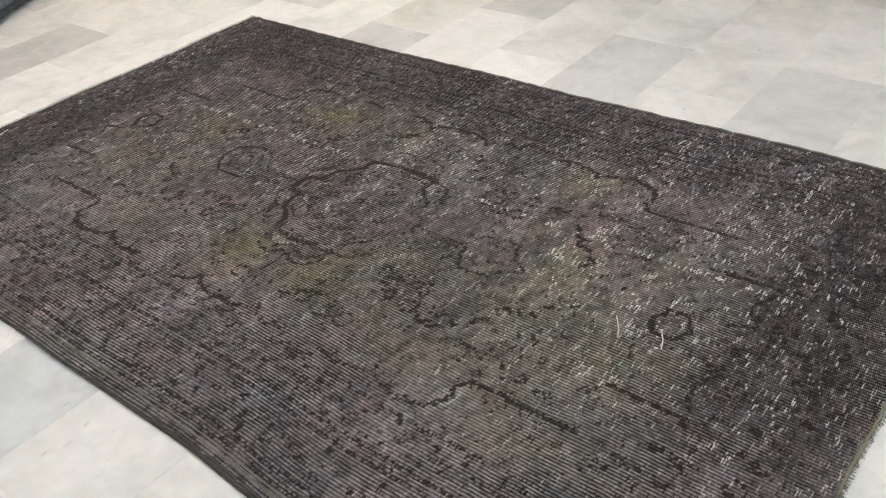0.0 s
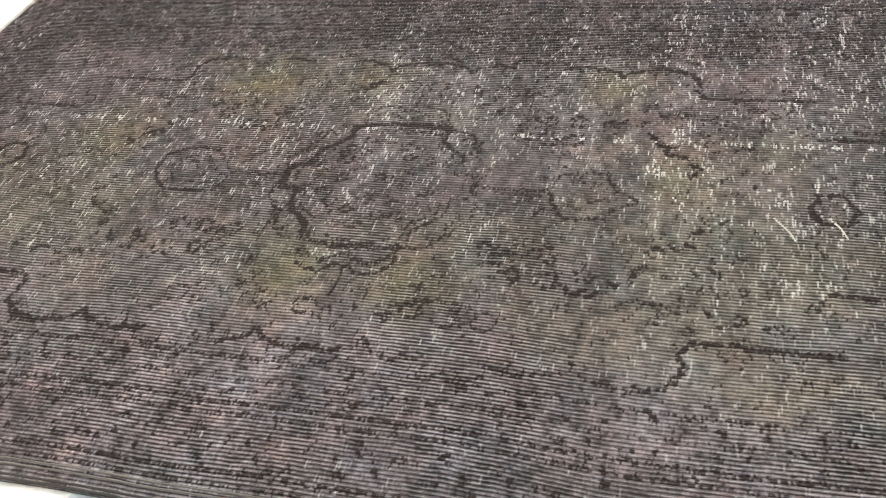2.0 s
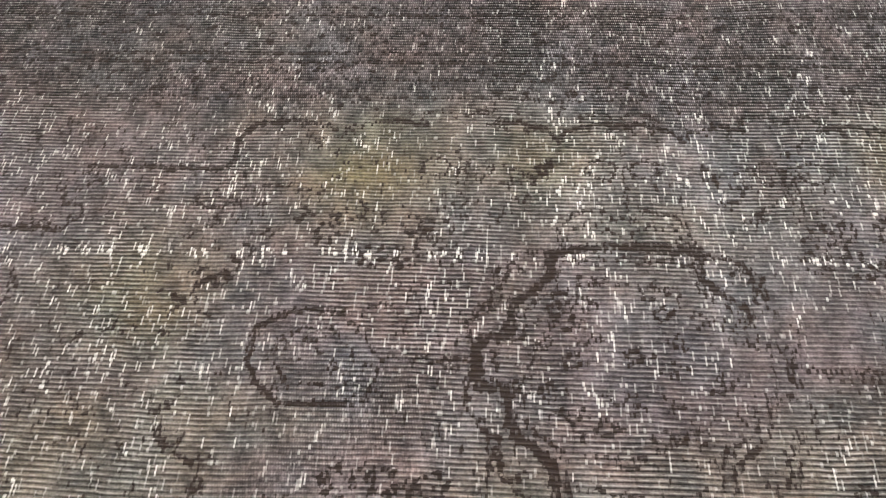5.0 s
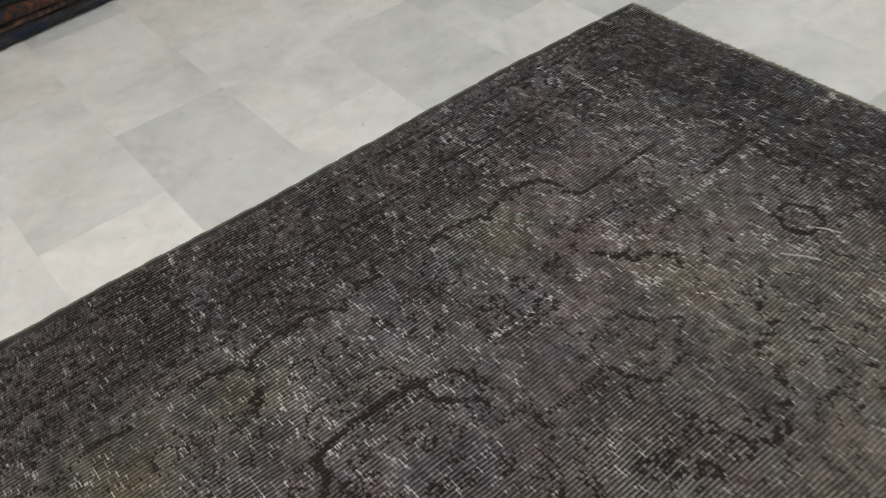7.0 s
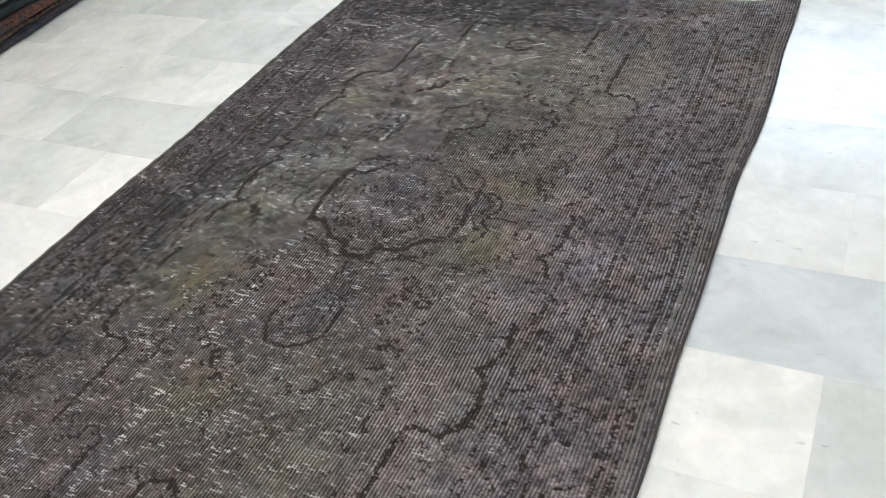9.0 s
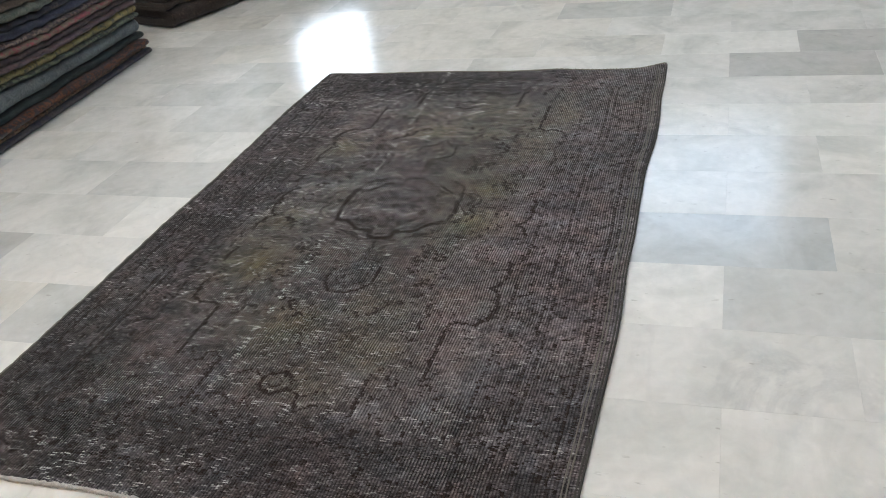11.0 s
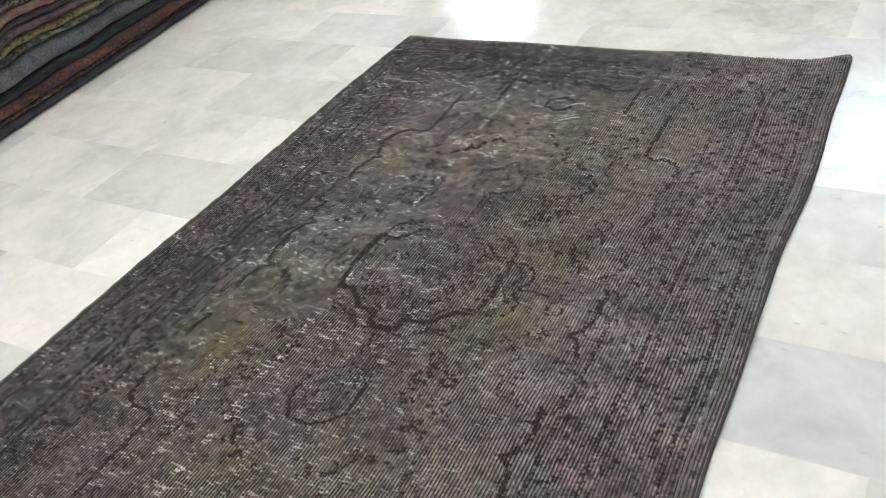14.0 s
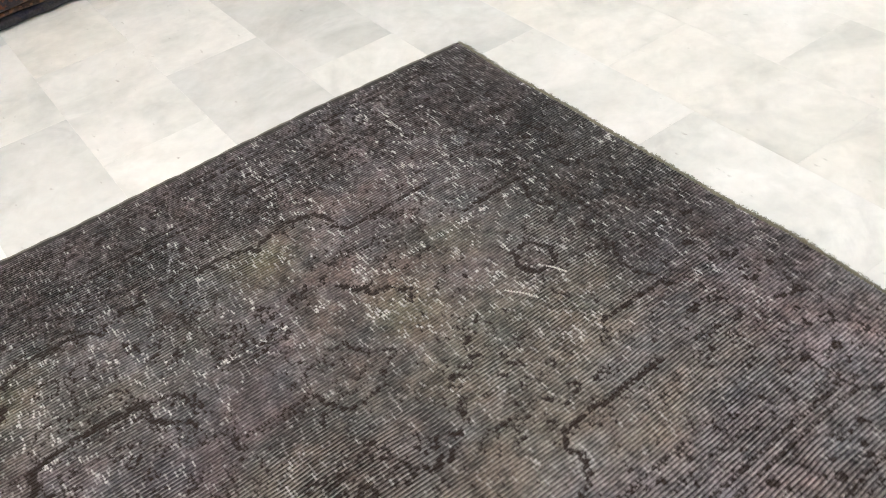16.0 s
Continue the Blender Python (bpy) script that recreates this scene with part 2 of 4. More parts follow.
def folded_wool(name, main, second, scale, amount):
    """Carpet wool with a scattered woven motif in a second colour."""
    m, nt, bsdf = material(name)
    rnd = nt.nodes.new("ShaderNodeObjectInfo").outputs["Random"]
    shift = nt.nodes.new("ShaderNodeCombineXYZ")
    nt.links.new(math_node(nt, "MULTIPLY", rnd, 17.0), shift.inputs[0])
    v = coords(nt, "Object", None, shift.outputs[0])
    n1 = noise_tex(nt, v, scale * 1.25, 3.0, 0.62)
    n2 = noise_tex(nt, v, 130.0, 3.0, 0.65)
    n3 = noise_tex(nt, v, 3.0, 3.0)
    mask = math_node(nt, "MULTIPLY", math_node(nt, "SUBTRACT", n1, 0.64 - 0.2 * amount, True), 12.0, True)
    c = mix_color(nt, "MIX", mask, main, second)
    c = mix_color(nt, "MULTIPLY", 0.9, c, ramp(nt, n2, [(0.3, (0.42, 0.42, 0.42)), (0.7, (1.35, 1.35, 1.35))]))
    c = mix_color(nt, "MULTIPLY", 0.8, c, ramp(nt, n3, [(0.3, (0.6, 0.6, 0.62)), (0.7, (1.1, 1.1, 1.1))]))
    nt.links.new(c, bsdf.inputs["Base Color"])
    bsdf.inputs["Roughness"].default_value = 0.95
    bsdf.inputs["Specular IOR Level"].default_value = 0.15
    bsdf.inputs["Sheen Weight"].default_value = 0.15
    bump(nt, bsdf, n2, 0.7, 0.002)
    return m


MARBLE, MARBLE_JOINED = marble(), marble(True)
GROUT = plain("pale_grout", (0.76, 0.75, 0.73), 0.9, 60.0)
WALL_PAINT = plain("white_wall_paint", (0.78, 0.76, 0.72), 0.8, 30.0, 0.04, 0.05)
CEILING_PAINT = plain("white_ceiling_paint", (0.82, 0.81, 0.79), 0.9, 30.0, 0.03, 0.05)
FRAME_PAINT = plain("white_frame_paint", (0.8, 0.8, 0.79), 0.45, 30.0, 0.04, 0.03)
DIFFUSER = emitter("white_diffuser", (0.955, 0.985, 0.99), 25.5)
DIFFUSER_DIM = emitter("dim_white_diffuser", (0.955, 0.985, 0.99), 10.0)
DIFFUSER_AMBER = emitter("amber_diffuser", (1.0, 0.80, 0.56), 17.0)
DIFFUSER_BRIGHT = emitter("bright_white_diffuser", (0.965, 0.985, 0.975), 43.0)
DIFFUSER_WARM = emitter("warm_diffuser", (1.0, 0.55, 0.25), 25.0)
PILE = rug_pile()
CORD = plain("grey_wool_cord", (0.060, 0.056, 0.050), 0.95, 220.0, 0.35, 0.6)
PALE_CORD = plain("pale_wool_cord", (0.20, 0.19, 0.165), 0.95, 220.0, 0.4, 0.6)
BINDING = plain("pale_cotton_binding", (0.62, 0.59, 0.55), 0.95, 330.0, 0.65, 0.9)
BACKING = plain("dark_rug_back", (0.08, 0.07, 0.065), 0.95, 120.0, 0.3, 0.5)
FRAYED = plain("olive_frayed_wool", (0.22, 0.21, 0.155), 0.95, 240.0, 0.4, 0.8)
THREAD = plain("white_cotton_thread", (0.75, 0.72, 0.66), 0.9, 200.0, 0.15, 0.3)


# ---- mesh helpers ----
def part(name, bm, mat, parent=None, label=""):
    me = bpy.data.meshes.new(name)
    bm.to_mesh(me)
    bm.free()
    me.materials.append(mat)
    ob = new(name, me)
    if parent is not None:
        ob.parent = parent
    if label:
        tagged(ob, label)
    return ob


def box(bm, x0, y0, z0, x1, y1, z1, bevel=0.0):
    r = bmesh.ops.create_cube(bm, size=1.0)
    bmesh.ops.scale(bm, vec=(x1 - x0, y1 - y0, z1 - z0), verts=r["verts"])
    bmesh.ops.translate(bm, vec=((x0 + x1) / 2, (y0 + y1) / 2, (z0 + z1) / 2), verts=r["verts"])
    if bevel:
        es = list({e for v in r["verts"] for e in v.link_edges})
        bmesh.ops.bevel(bm, geom=es, offset=bevel, segments=2, affect="EDGES")


def structure(name, boxes, mat, label, category, bevel=0.0):
    bm = bmesh.new()
    for b in boxes:
        box(bm, *b, bevel)
    return tagged(part(name, bm, mat), label, category, kind="structure")


def tube(bm, points, radius, sides=6):
    """A round cord along points, with closed ends."""
    rings = []
    pts = [Vector(p) for p in points]
    for i, p in enumerate(pts):
        way = (pts[min(i + 1, len(pts) - 1)] - pts[max(i - 1, 0)]).normalized()
        side = way.cross(Vector((0, 0, 1)))
        side = side.normalized() if side.length > 1e-6 else Vector((1, 0, 0))
        up = side.cross(way)
        r = radius(i) if callable(radius) else radius
        rings.append([bm.verts.new(p + r * (math.cos(a) * side + math.sin(a) * up)) for a in (2 * math.pi * k / sides for k in range(sides))])
    for a, b in zip(rings, rings[1:]):
        for k in range(sides):
            f = bm.faces.new((a[k], a[(k + 1) % sides], b[(k + 1) % sides], b[k]))
            f.smooth = True
    bm.faces.new(rings[0][::-1])
    bm.faces.new(rings[-1])


# ---- the room ----
T = 0.2
floor = structure("floor", [(ROOM_W - T, ROOM_S - T, -0.20, ROOM_E + T, ROOM_N + T, -0.0007)], GROUT, "pale grout bed under polished white marble tiles", "floor")
structure("wall_west", [(ROOM_W - T, ROOM_S - T, -0.0035, ROOM_W, ROOM_N + T, ROOM_H)], WALL_PAINT, "plain white painted shop wall", "wall")
structure("wall_south", [(ROOM_W, ROOM_S - T, -0.0035, ROOM_E, ROOM_S, ROOM_H)], WALL_PAINT, "plain white painted shop wall", "wall")
structure("wall_north", [(ROOM_W, ROOM_N, -0.0035, ROOM_E, ROOM_N + T, ROOM_H)], WALL_PAINT, "plain white painted wall behind the rug stacks", "wall")
structure("wall_east", [(ROOM_E, ROOM_S - T, -0.0035, ROOM_E + T, WIN_S, ROOM_H), (ROOM_E, WIN_N, -0.0035, ROOM_E + T, DOOR_S, ROOM_H), (ROOM_E, WIN_S, -0.0035, ROOM_E + T, WIN_N, WIN_LO), (ROOM_E, WIN_S, WIN_HI, ROOM_E + T, WIN_N, ROOM_H), (ROOM_E, DOOR_N, -0.0035, ROOM_E + T, ROOM_N + T, ROOM_H), (ROOM_E, DOOR_S, DOOR_H, ROOM_E + T, DOOR_N, ROOM_H)], WALL_PAINT, "white painted shop wall with an open doorway and a high window", "wall")
structure("ceiling", [(ROOM_W - T, ROOM_S - T, ROOM_H, ROOM_E + T, ROOM_N + T, ROOM_H + T)], CEILING_PAINT, "plain white painted ceiling", "ceiling")
structure("ground", [(ROOM_E + T, -60, -0.25, ROOM_E + 120, 60, -0.05)], plain("pale_street_paving", (0.35, 0.34, 0.32), 0.9, 8.0), "pale paved ground outside the doorway", "ground")
dw = 0.05
structure("door_1", [(ROOM_E - 0.01, DOOR_S, 0.0, ROOM_E + 0.12, DOOR_S + dw, DOOR_H), (ROOM_E - 0.01, DOOR_N - dw, 0.0, ROOM_E + 0.12, DOOR_N, DOOR_H), (ROOM_E - 0.01, DOOR_S + dw, DOOR_H - dw, ROOM_E + 0.12, DOOR_N - dw, DOOR_H)], FRAME_PAINT, "white painted frame of an open doorway", "door", 0.004)

structure("window_1", [(ROOM_E - 0.01, WIN_S, WIN_LO, ROOM_E + 0.12, WIN_S + dw, WIN_HI), (ROOM_E - 0.01, WIN_N - dw, WIN_LO, ROOM_E + 0.12, WIN_N, WIN_HI), (ROOM_E - 0.01, WIN_S + dw, WIN_LO, ROOM_E + 0.12, WIN_N - dw, WIN_LO + dw), (ROOM_E - 0.01, WIN_S + dw, WIN_HI - dw, ROOM_E + 0.12, WIN_N - dw, WIN_HI)], FRAME_PAINT, "white painted frame of a high window", "window", 0.004)


def ceiling_light(x, y, lens, label):
    base = new("ceiling_light")
    base.location = (x, y, ROOM_H)
    tagged(base, label, "ceiling light", "ceiling lights")
    bm = bmesh.new()
    w, l, d, e = 0.62, 0.62, 0.05, 0.02
    box(bm, -w / 2, -l / 2, -d, -w / 2 + e, l / 2, 0)
    box(bm, w / 2 - e, -l / 2, -d, w / 2, l / 2, 0)
    box(bm, -w / 2 + e, -l / 2, -d, w / 2 - e, -l / 2 + e, 0)
    box(bm, -w / 2 + e, l / 2 - e, -d, w / 2 - e, l / 2, 0)
    part("frame", bm, FRAME_PAINT, base)
    bm = bmesh.new()
    box(bm, -w / 2 + e, -l / 2 + e, -d + 0.008, w / 2 - e, l / 2 - e, -0.003)
    part("diffuser", bm, lens, base, "glowing white diffuser panel")
    return base


# panels out of view; their layout is added to balance brightness and warmth
WHITE_LIGHTS = [(0.2, 2.5), (0.2, 0.4), (2.7, 0.4), (0.2, -2.6), (2.7, -2.6)]
for lx, ly in WHITE_LIGHTS:
    ceiling_light(lx, ly, DIFFUSER_BRIGHT if ly > 2 else DIFFUSER_DIM if lx > 1 and ly < -2 else DIFFUSER, "square white ceiling panel with neutral light")
for lx, ly in ((-2.5, 2.7), (-2.5, -0.2)):
    ceiling_light(lx, ly, DIFFUSER_WARM, "square white ceiling panel with warm light")
for lx, ly in ((2.8, 3.35), (5.5, 1.5)):
    ceiling_light(lx, ly, DIFFUSER_AMBER, "square ceiling panel with soft amber light")


# ---- the overdyed rug ----
RUG_L, RUG_W = 2.735, 1.632
rng = np.random.default_rng(7)


def lattice(x, y, seed):
    """Smooth value noise in 0..1 on numpy arrays; one cell is one unit."""
    g = np.random.default_rng(seed).random((64, 64))
    xi, yi = np.floor(x).astype(int), np.floor(y).astype(int)
    fx, fy = x - xi, y - yi
    fx, fy = fx * fx * (3 - 2 * fx), fy * fy * (3 - 2 * fy)
    a, b = g[xi % 64, yi % 64], g[(xi + 1) % 64, yi % 64]
    c, d = g[xi % 64, (yi + 1) % 64], g[(xi + 1) % 64, (yi + 1) % 64]
    return (a * (1 - fx) + b * fx) * (1 - fy) + (c * (1 - fx) + d * fx) * fy


def fbm(x, y, seed, octaves=3):
    total, amp, norm = 0.0, 1.0, 0.0
    for o in range(octaves):
        total = total + amp * lattice(x * 2**o + 3.7 * o, y * 2**o + 9.1 * o, seed + o)
        norm, amp = norm + amp, amp * 0.55
    return total / norm


def bell(x, c, w):
    return np.exp(-(((x - c) / w) ** 2))


def far_edge(x):
    return 1.634 + 0.006 * bell(x, 2.2, 0.28) - 0.004 * bell(x, 1.58, 0.18) + 0.002 * bell(x, 1.02, 0.2) + 0.010 * bell(x, 0.0, 0.07) - 0.003 * bell(x, 2.735, 0.1) + 0.001 * np.sin(x * 23.0)


def near_edge(x):
    return -0.011 - 0.011 * bell(x, 2.05, 0.2) + 0.005 * bell(x, 1.62, 0.16) - 0.008 * bell(x, 0.75, 0.15) + 0.008 * bell(x, 0.2, 0.16) + 0.001 * np.sin(x * 19.0)


def left_edge(y):
    return -0.012 - 0.007 * bell(y, 0.32, 0.25) + 0.013 * bell(y, 1.35, 0.4) + 0.003 * np.sin(y * 13.0)


def right_edge(y):
    return 2.724 + 0.032 * bell(y, 0.0, 0.07) + 0.003 * bell(y, 0.3, 0.25) + 0.003 * bell(y, 1.62, 0.1) + 0.002 * np.sin(y * 17.0)


def rim_y(b, x):
    """The width position of the sheet's end at share b of its width."""
    v = b / RUG_W
    return float(near_edge(x) * (1 - v) + far_edge(x) * v)


def rug_rise(x, y):
    """Gentle waves of the cloth, mostly along the rims."""
    rim = np.clip(1 - np.minimum(np.minimum(y, RUG_W - y), np.minimum(x, RUG_L - x)) / 0.12, 0, 1)
    wave = fbm(x * 2.3, y * 2.3, 51, 2)
    return 0.003 * wave + rim * (0.006 * np.clip(fbm(x * 4.0, y * 4.0, 77, 2) - 0.45, 0, 1) * 2) + 0.016 * bell(x, RUG_L, 0.09) * bell(y, 0, 0.10)


class Drawing:
    """A grid over the rug on which the woven motifs are drawn as dark lines and spots."""

    def __init__(self, step):
        self.step = step
        self.nx, self.ny = int(RUG_L / step) + 40, int(RUG_W / step) + 40
        self.x0 = self.y0 = -16 * step
        self.ink = np.zeros((self.nx, self.ny), np.float32)

    def stamp(self, ink, x, y, reach, shape):
        """x and y are metres on the floor; the sheet itself is a plain rectangle."""
        s = self.step
        x, y = (x + 0.012) * RUG_L / 2.738, (y + 0.011) * RUG_W / 1.646
        i0, i1 = int((x - reach - self.x0) / s), int((x + reach - self.x0) / s) + 2
        j0, j1 = int((y - reach - self.y0) / s), int((y + reach - self.y0) / s) + 2
        i0, j0 = max(i0, 0), max(j0, 0)
        if i0 >= min(i1, self.nx) or j0 >= min(j1, self.ny):
            return
        gx = self.x0 + s * np.arange(i0, min(i1, self.nx))[:, None] - x
        gy = self.y0 + s * np.arange(j0, min(j1, self.ny))[None, :] - y
        view = ink[i0 : i0 + gx.shape[0], j0 : j0 + gy.shape[1]]
        np.maximum(view, shape(gx, gy), out=view)

    def line(self, pts, width=0.006, dark=1.0, closed=False):
        pts = [np.array(p, float) for p in pts]
        if closed:
            pts.append(pts[0])
        for a, b in zip(pts, pts[1:]):
            n = max(1, int(np.linalg.norm(b - a) / (self.step * 0.8)))
            for k in range(n):
                p = a + (b - a) * k / n
                if rng.random() < 0.16:
                    continue
                w = width * rng.uniform(0.38, 0.70)
                d = dark * rng.uniform(0.65, 1.0)
                q = p + rng.normal(0, 0.0017, 2)
                self.stamp(self.ink, q[0], q[1], w * 1.5, lambda gx, gy: d * np.clip(2.6 - 2 * np.sqrt(gx**2 + gy**2) / w, 0, 1))

    def spot(self, x, y, rx, ry, dark):
        for _ in range(2):
            self.blot(x + rng.normal(0, rx * 0.7), y + rng.normal(0, ry * 0.7), rx * rng.uniform(0.45, 0.85), ry * rng.uniform(0.45, 0.85), dark * rng.uniform(0.6, 1.0))

    def blot(self, x, y, rx, ry, dark):
        a = rng.uniform(0, 3.14)
        c, s = math.cos(a), math.sin(a)
        self.stamp(self.ink, x, y, max(rx, ry) * 1.5, lambda gx, gy: dark * np.clip(2.8 - 2 * np.sqrt(((gx * c + gy * s) / rx) ** 2 + ((gy * c - gx * s) / ry) ** 2), 0, 1))


XC, YC = 1.388, 0.801
draw = Drawing(0.002)


def ring(cx, cy, rx, ry, lobes=0, depth=0.0, turn=0.0, n=72):
    out = []
    for k in range(n):
        a = 2 * math.pi * k / n
        r = 1 + depth * abs(math.cos(lobes * a / 2 + turn)) if lobes else 1.0
        out.append((cx + rx * r * math.cos(a), cy + ry * r * math.sin(a)))
    return out


def arc(cx, cy, rx, ry, a0, a1, n=10):
    return [(cx + rx * math.cos(radians(a0 + (a1 - a0) * k / n)), cy + ry * math.sin(radians(a0 + (a1 - a0) * k / n))) for k in range(n + 1)]


# medallion: a stepped, lobed double outline with crowns at its corners
LOBES = ((-0.213, 0.0), (-0.215, 0.036), (-0.174, 0.047), (-0.168, 0.103), (-0.131, 0.131), (-0.114, 0.152), (-0.112, 0.194), (-0.060, 0.204), (0.0, 0.208))
MX, MY = 1.383, 0.802
for sx, sy, w in ((1, 1, 1.0), (-1, 1, 0.85), (1, -1, 1.0), (-1, -1, 0.95)):
    draw.line([(MX + sx * u, MY + sy * v) for u, v in LOBES], 0.0082, 0.95 * w)
    draw.line([(MX + sx * u * 0.89, MY + sy * v * 0.90) for u, v in LOBES], 0.0045, 0.7 * w)
    draw.line([(MX + sx * u * 0.66, MY + sy * v * 0.68) for u, v in LOBES], 0.0040, 0.5 * w)
    draw.line([(MX + sx * u, MY + sy * v) for u, v in ((-0.205, 0.085), (-0.198, 0.108), (-0.196, 0.155), (-0.172, 0.176), (-0.150, 0.160))], 0.0060, 0.8 * w)
    draw.line([(MX + sx * u, MY + sy * v) for u, v in ((-0.104, 0.222), (-0.098, 0.252), (-0.073, 0.277), (-0.035, 0.279), (-0.020, 0.260), (0.0, 0.262))], 0.0062, 0.85 * w)
    draw.line([(MX + sx * u, MY + sy * v) for u, v in ((-0.090, 0.238), (-0.064, 0.256), (-0.036, 0.254))], 0.0045, 0.6 * w)
# the outline is thickest along the far bar and round the lower west lobes
draw.line([(MX - 0.118, MY + 0.190), (MX - 0.06, MY + 0.206), (MX + 0.02, MY + 0.210), (MX + 0.108, MY + 0.206)], 0.0125, 1.0)
draw.line([(MX - 0.118, MY - 0.165), (MX - 0.095, MY - 0.194), (MX - 0.055, MY - 0.204), (MX - 0.01, MY - 0.207), (MX + 0.05, MY - 0.196)], 0.0115, 1.0)
for sy, w in ((1, 0.9), (-1, 1.0)):
    draw.line([(MX + u, MY + sy * v) for u, v in LOBES[:7]], 0.0115, w)
draw.line(ring(MX, MY, 0.212, 0.226, 12, 0.13, math.pi / 2), 0.0062, 0.75, True)
for k in range(34):
    a, r = rng.uniform(0, 6.28), 0.165 * math.sqrt(rng.random())
    cx, cy = MX + r * math.cos(a), MY + r * math.sin(a)
    draw.line(arc(cx, cy, 0.013, 0.012, rng.uniform(0, 360), rng.uniform(360, 560), 6), 0.0048, rng.uniform(0.45, 0.85))
    draw.spot(cx + 0.02, cy, 0.006, 0.004, 0.7)

# cartouches at both sides of the medallion, joined to it by short bars
HULL_W = ((-0.097, -0.009), (-0.086, 0.050), (-0.051, 0.075), (-0.010, 0.080), (0.040, 0.073), (0.070, 0.035), (0.095, -0.005), (0.082, -0.073), (-0.043, -0.073), (-0.072, -0.044))
HULL_E = ((-0.091, 0.006), (-0.076, 0.061), (0.022, 0.078), (0.040, 0.027), (0.093, -0.008), (0.046, -0.031), (0.027, -0.066), (-0.055, -0.075), (-0.076, -0.043))
for side, cx, cy, hull in ((-1, 0.935, 0.803, HULL_W), (1, 1.848, 0.800, HULL_E)):
    draw.line([(cx + u, cy + v) for u, v in hull], 0.0062, 0.95, True)
    draw.line([(cx + u * 0.62, cy + v * 0.58) for u, v in hull], 0.004, 0.65, True)
    for k in range(12):
        draw.spot(cx + rng.uniform(-0.05, 0.05), cy + rng.uniform(-0.035, 0.035), 0.007, 0.004, 0.75)
    draw.line([(cx - side * 0.09, cy + 0.002), (MX + side * 0.215, MY + 0.002)], 0.006, 0.85)
    draw.line([(cx - side * 0.10, cy - 0.012), (MX + side * 0.24, MY - 0.012)], 0.009, 0.45)
    for v in (0.075, -0.068):
        draw.line(arc(cx - side * 0.085, cy + v, 0.024, 0.016, 0, 200, 8), 0.0050, 0.8)

# rings near the ends of the field
for cx, cy in ((0.420, 0.818), (2.302, 0.802)):
    draw.line(ring(cx, cy, 0.038, 0.040, 6, 0.12), 0.0085, 1.2, True)
    draw.line(ring(cx, cy, 0.018, 0.017), 0.004, 0.6, True)
    for s in (-1, 1):
        draw.line([(cx + 0.02 * s, cy + s * 0.05), (cx + 0.045 * s, cy + s * 0.085), (cx + 0.02 * s, cy + s * 0.13)], 0.005, 0.7)



def flower(x, y, size, petals, dark):
    """A small woven flower: a dot and a ring of short thick petals."""
    draw.spot(x, y, 0.004, 0.003, dark)
    turn = rng.uniform(0, 6.28)
    for k in range(petals):
        a = turn + 2 * math.pi * k / petals
        c, s = math.cos(a), math.sin(a)
        draw.line([(x + size * 0.7 * c, y + size * 0.7 * s), (x + size * c, y + size * s), (x + size * math.cos(a + 0.35), y + size * math.sin(a + 0.35))], 0.0072, dark * rng.uniform(0.9, 1.25))


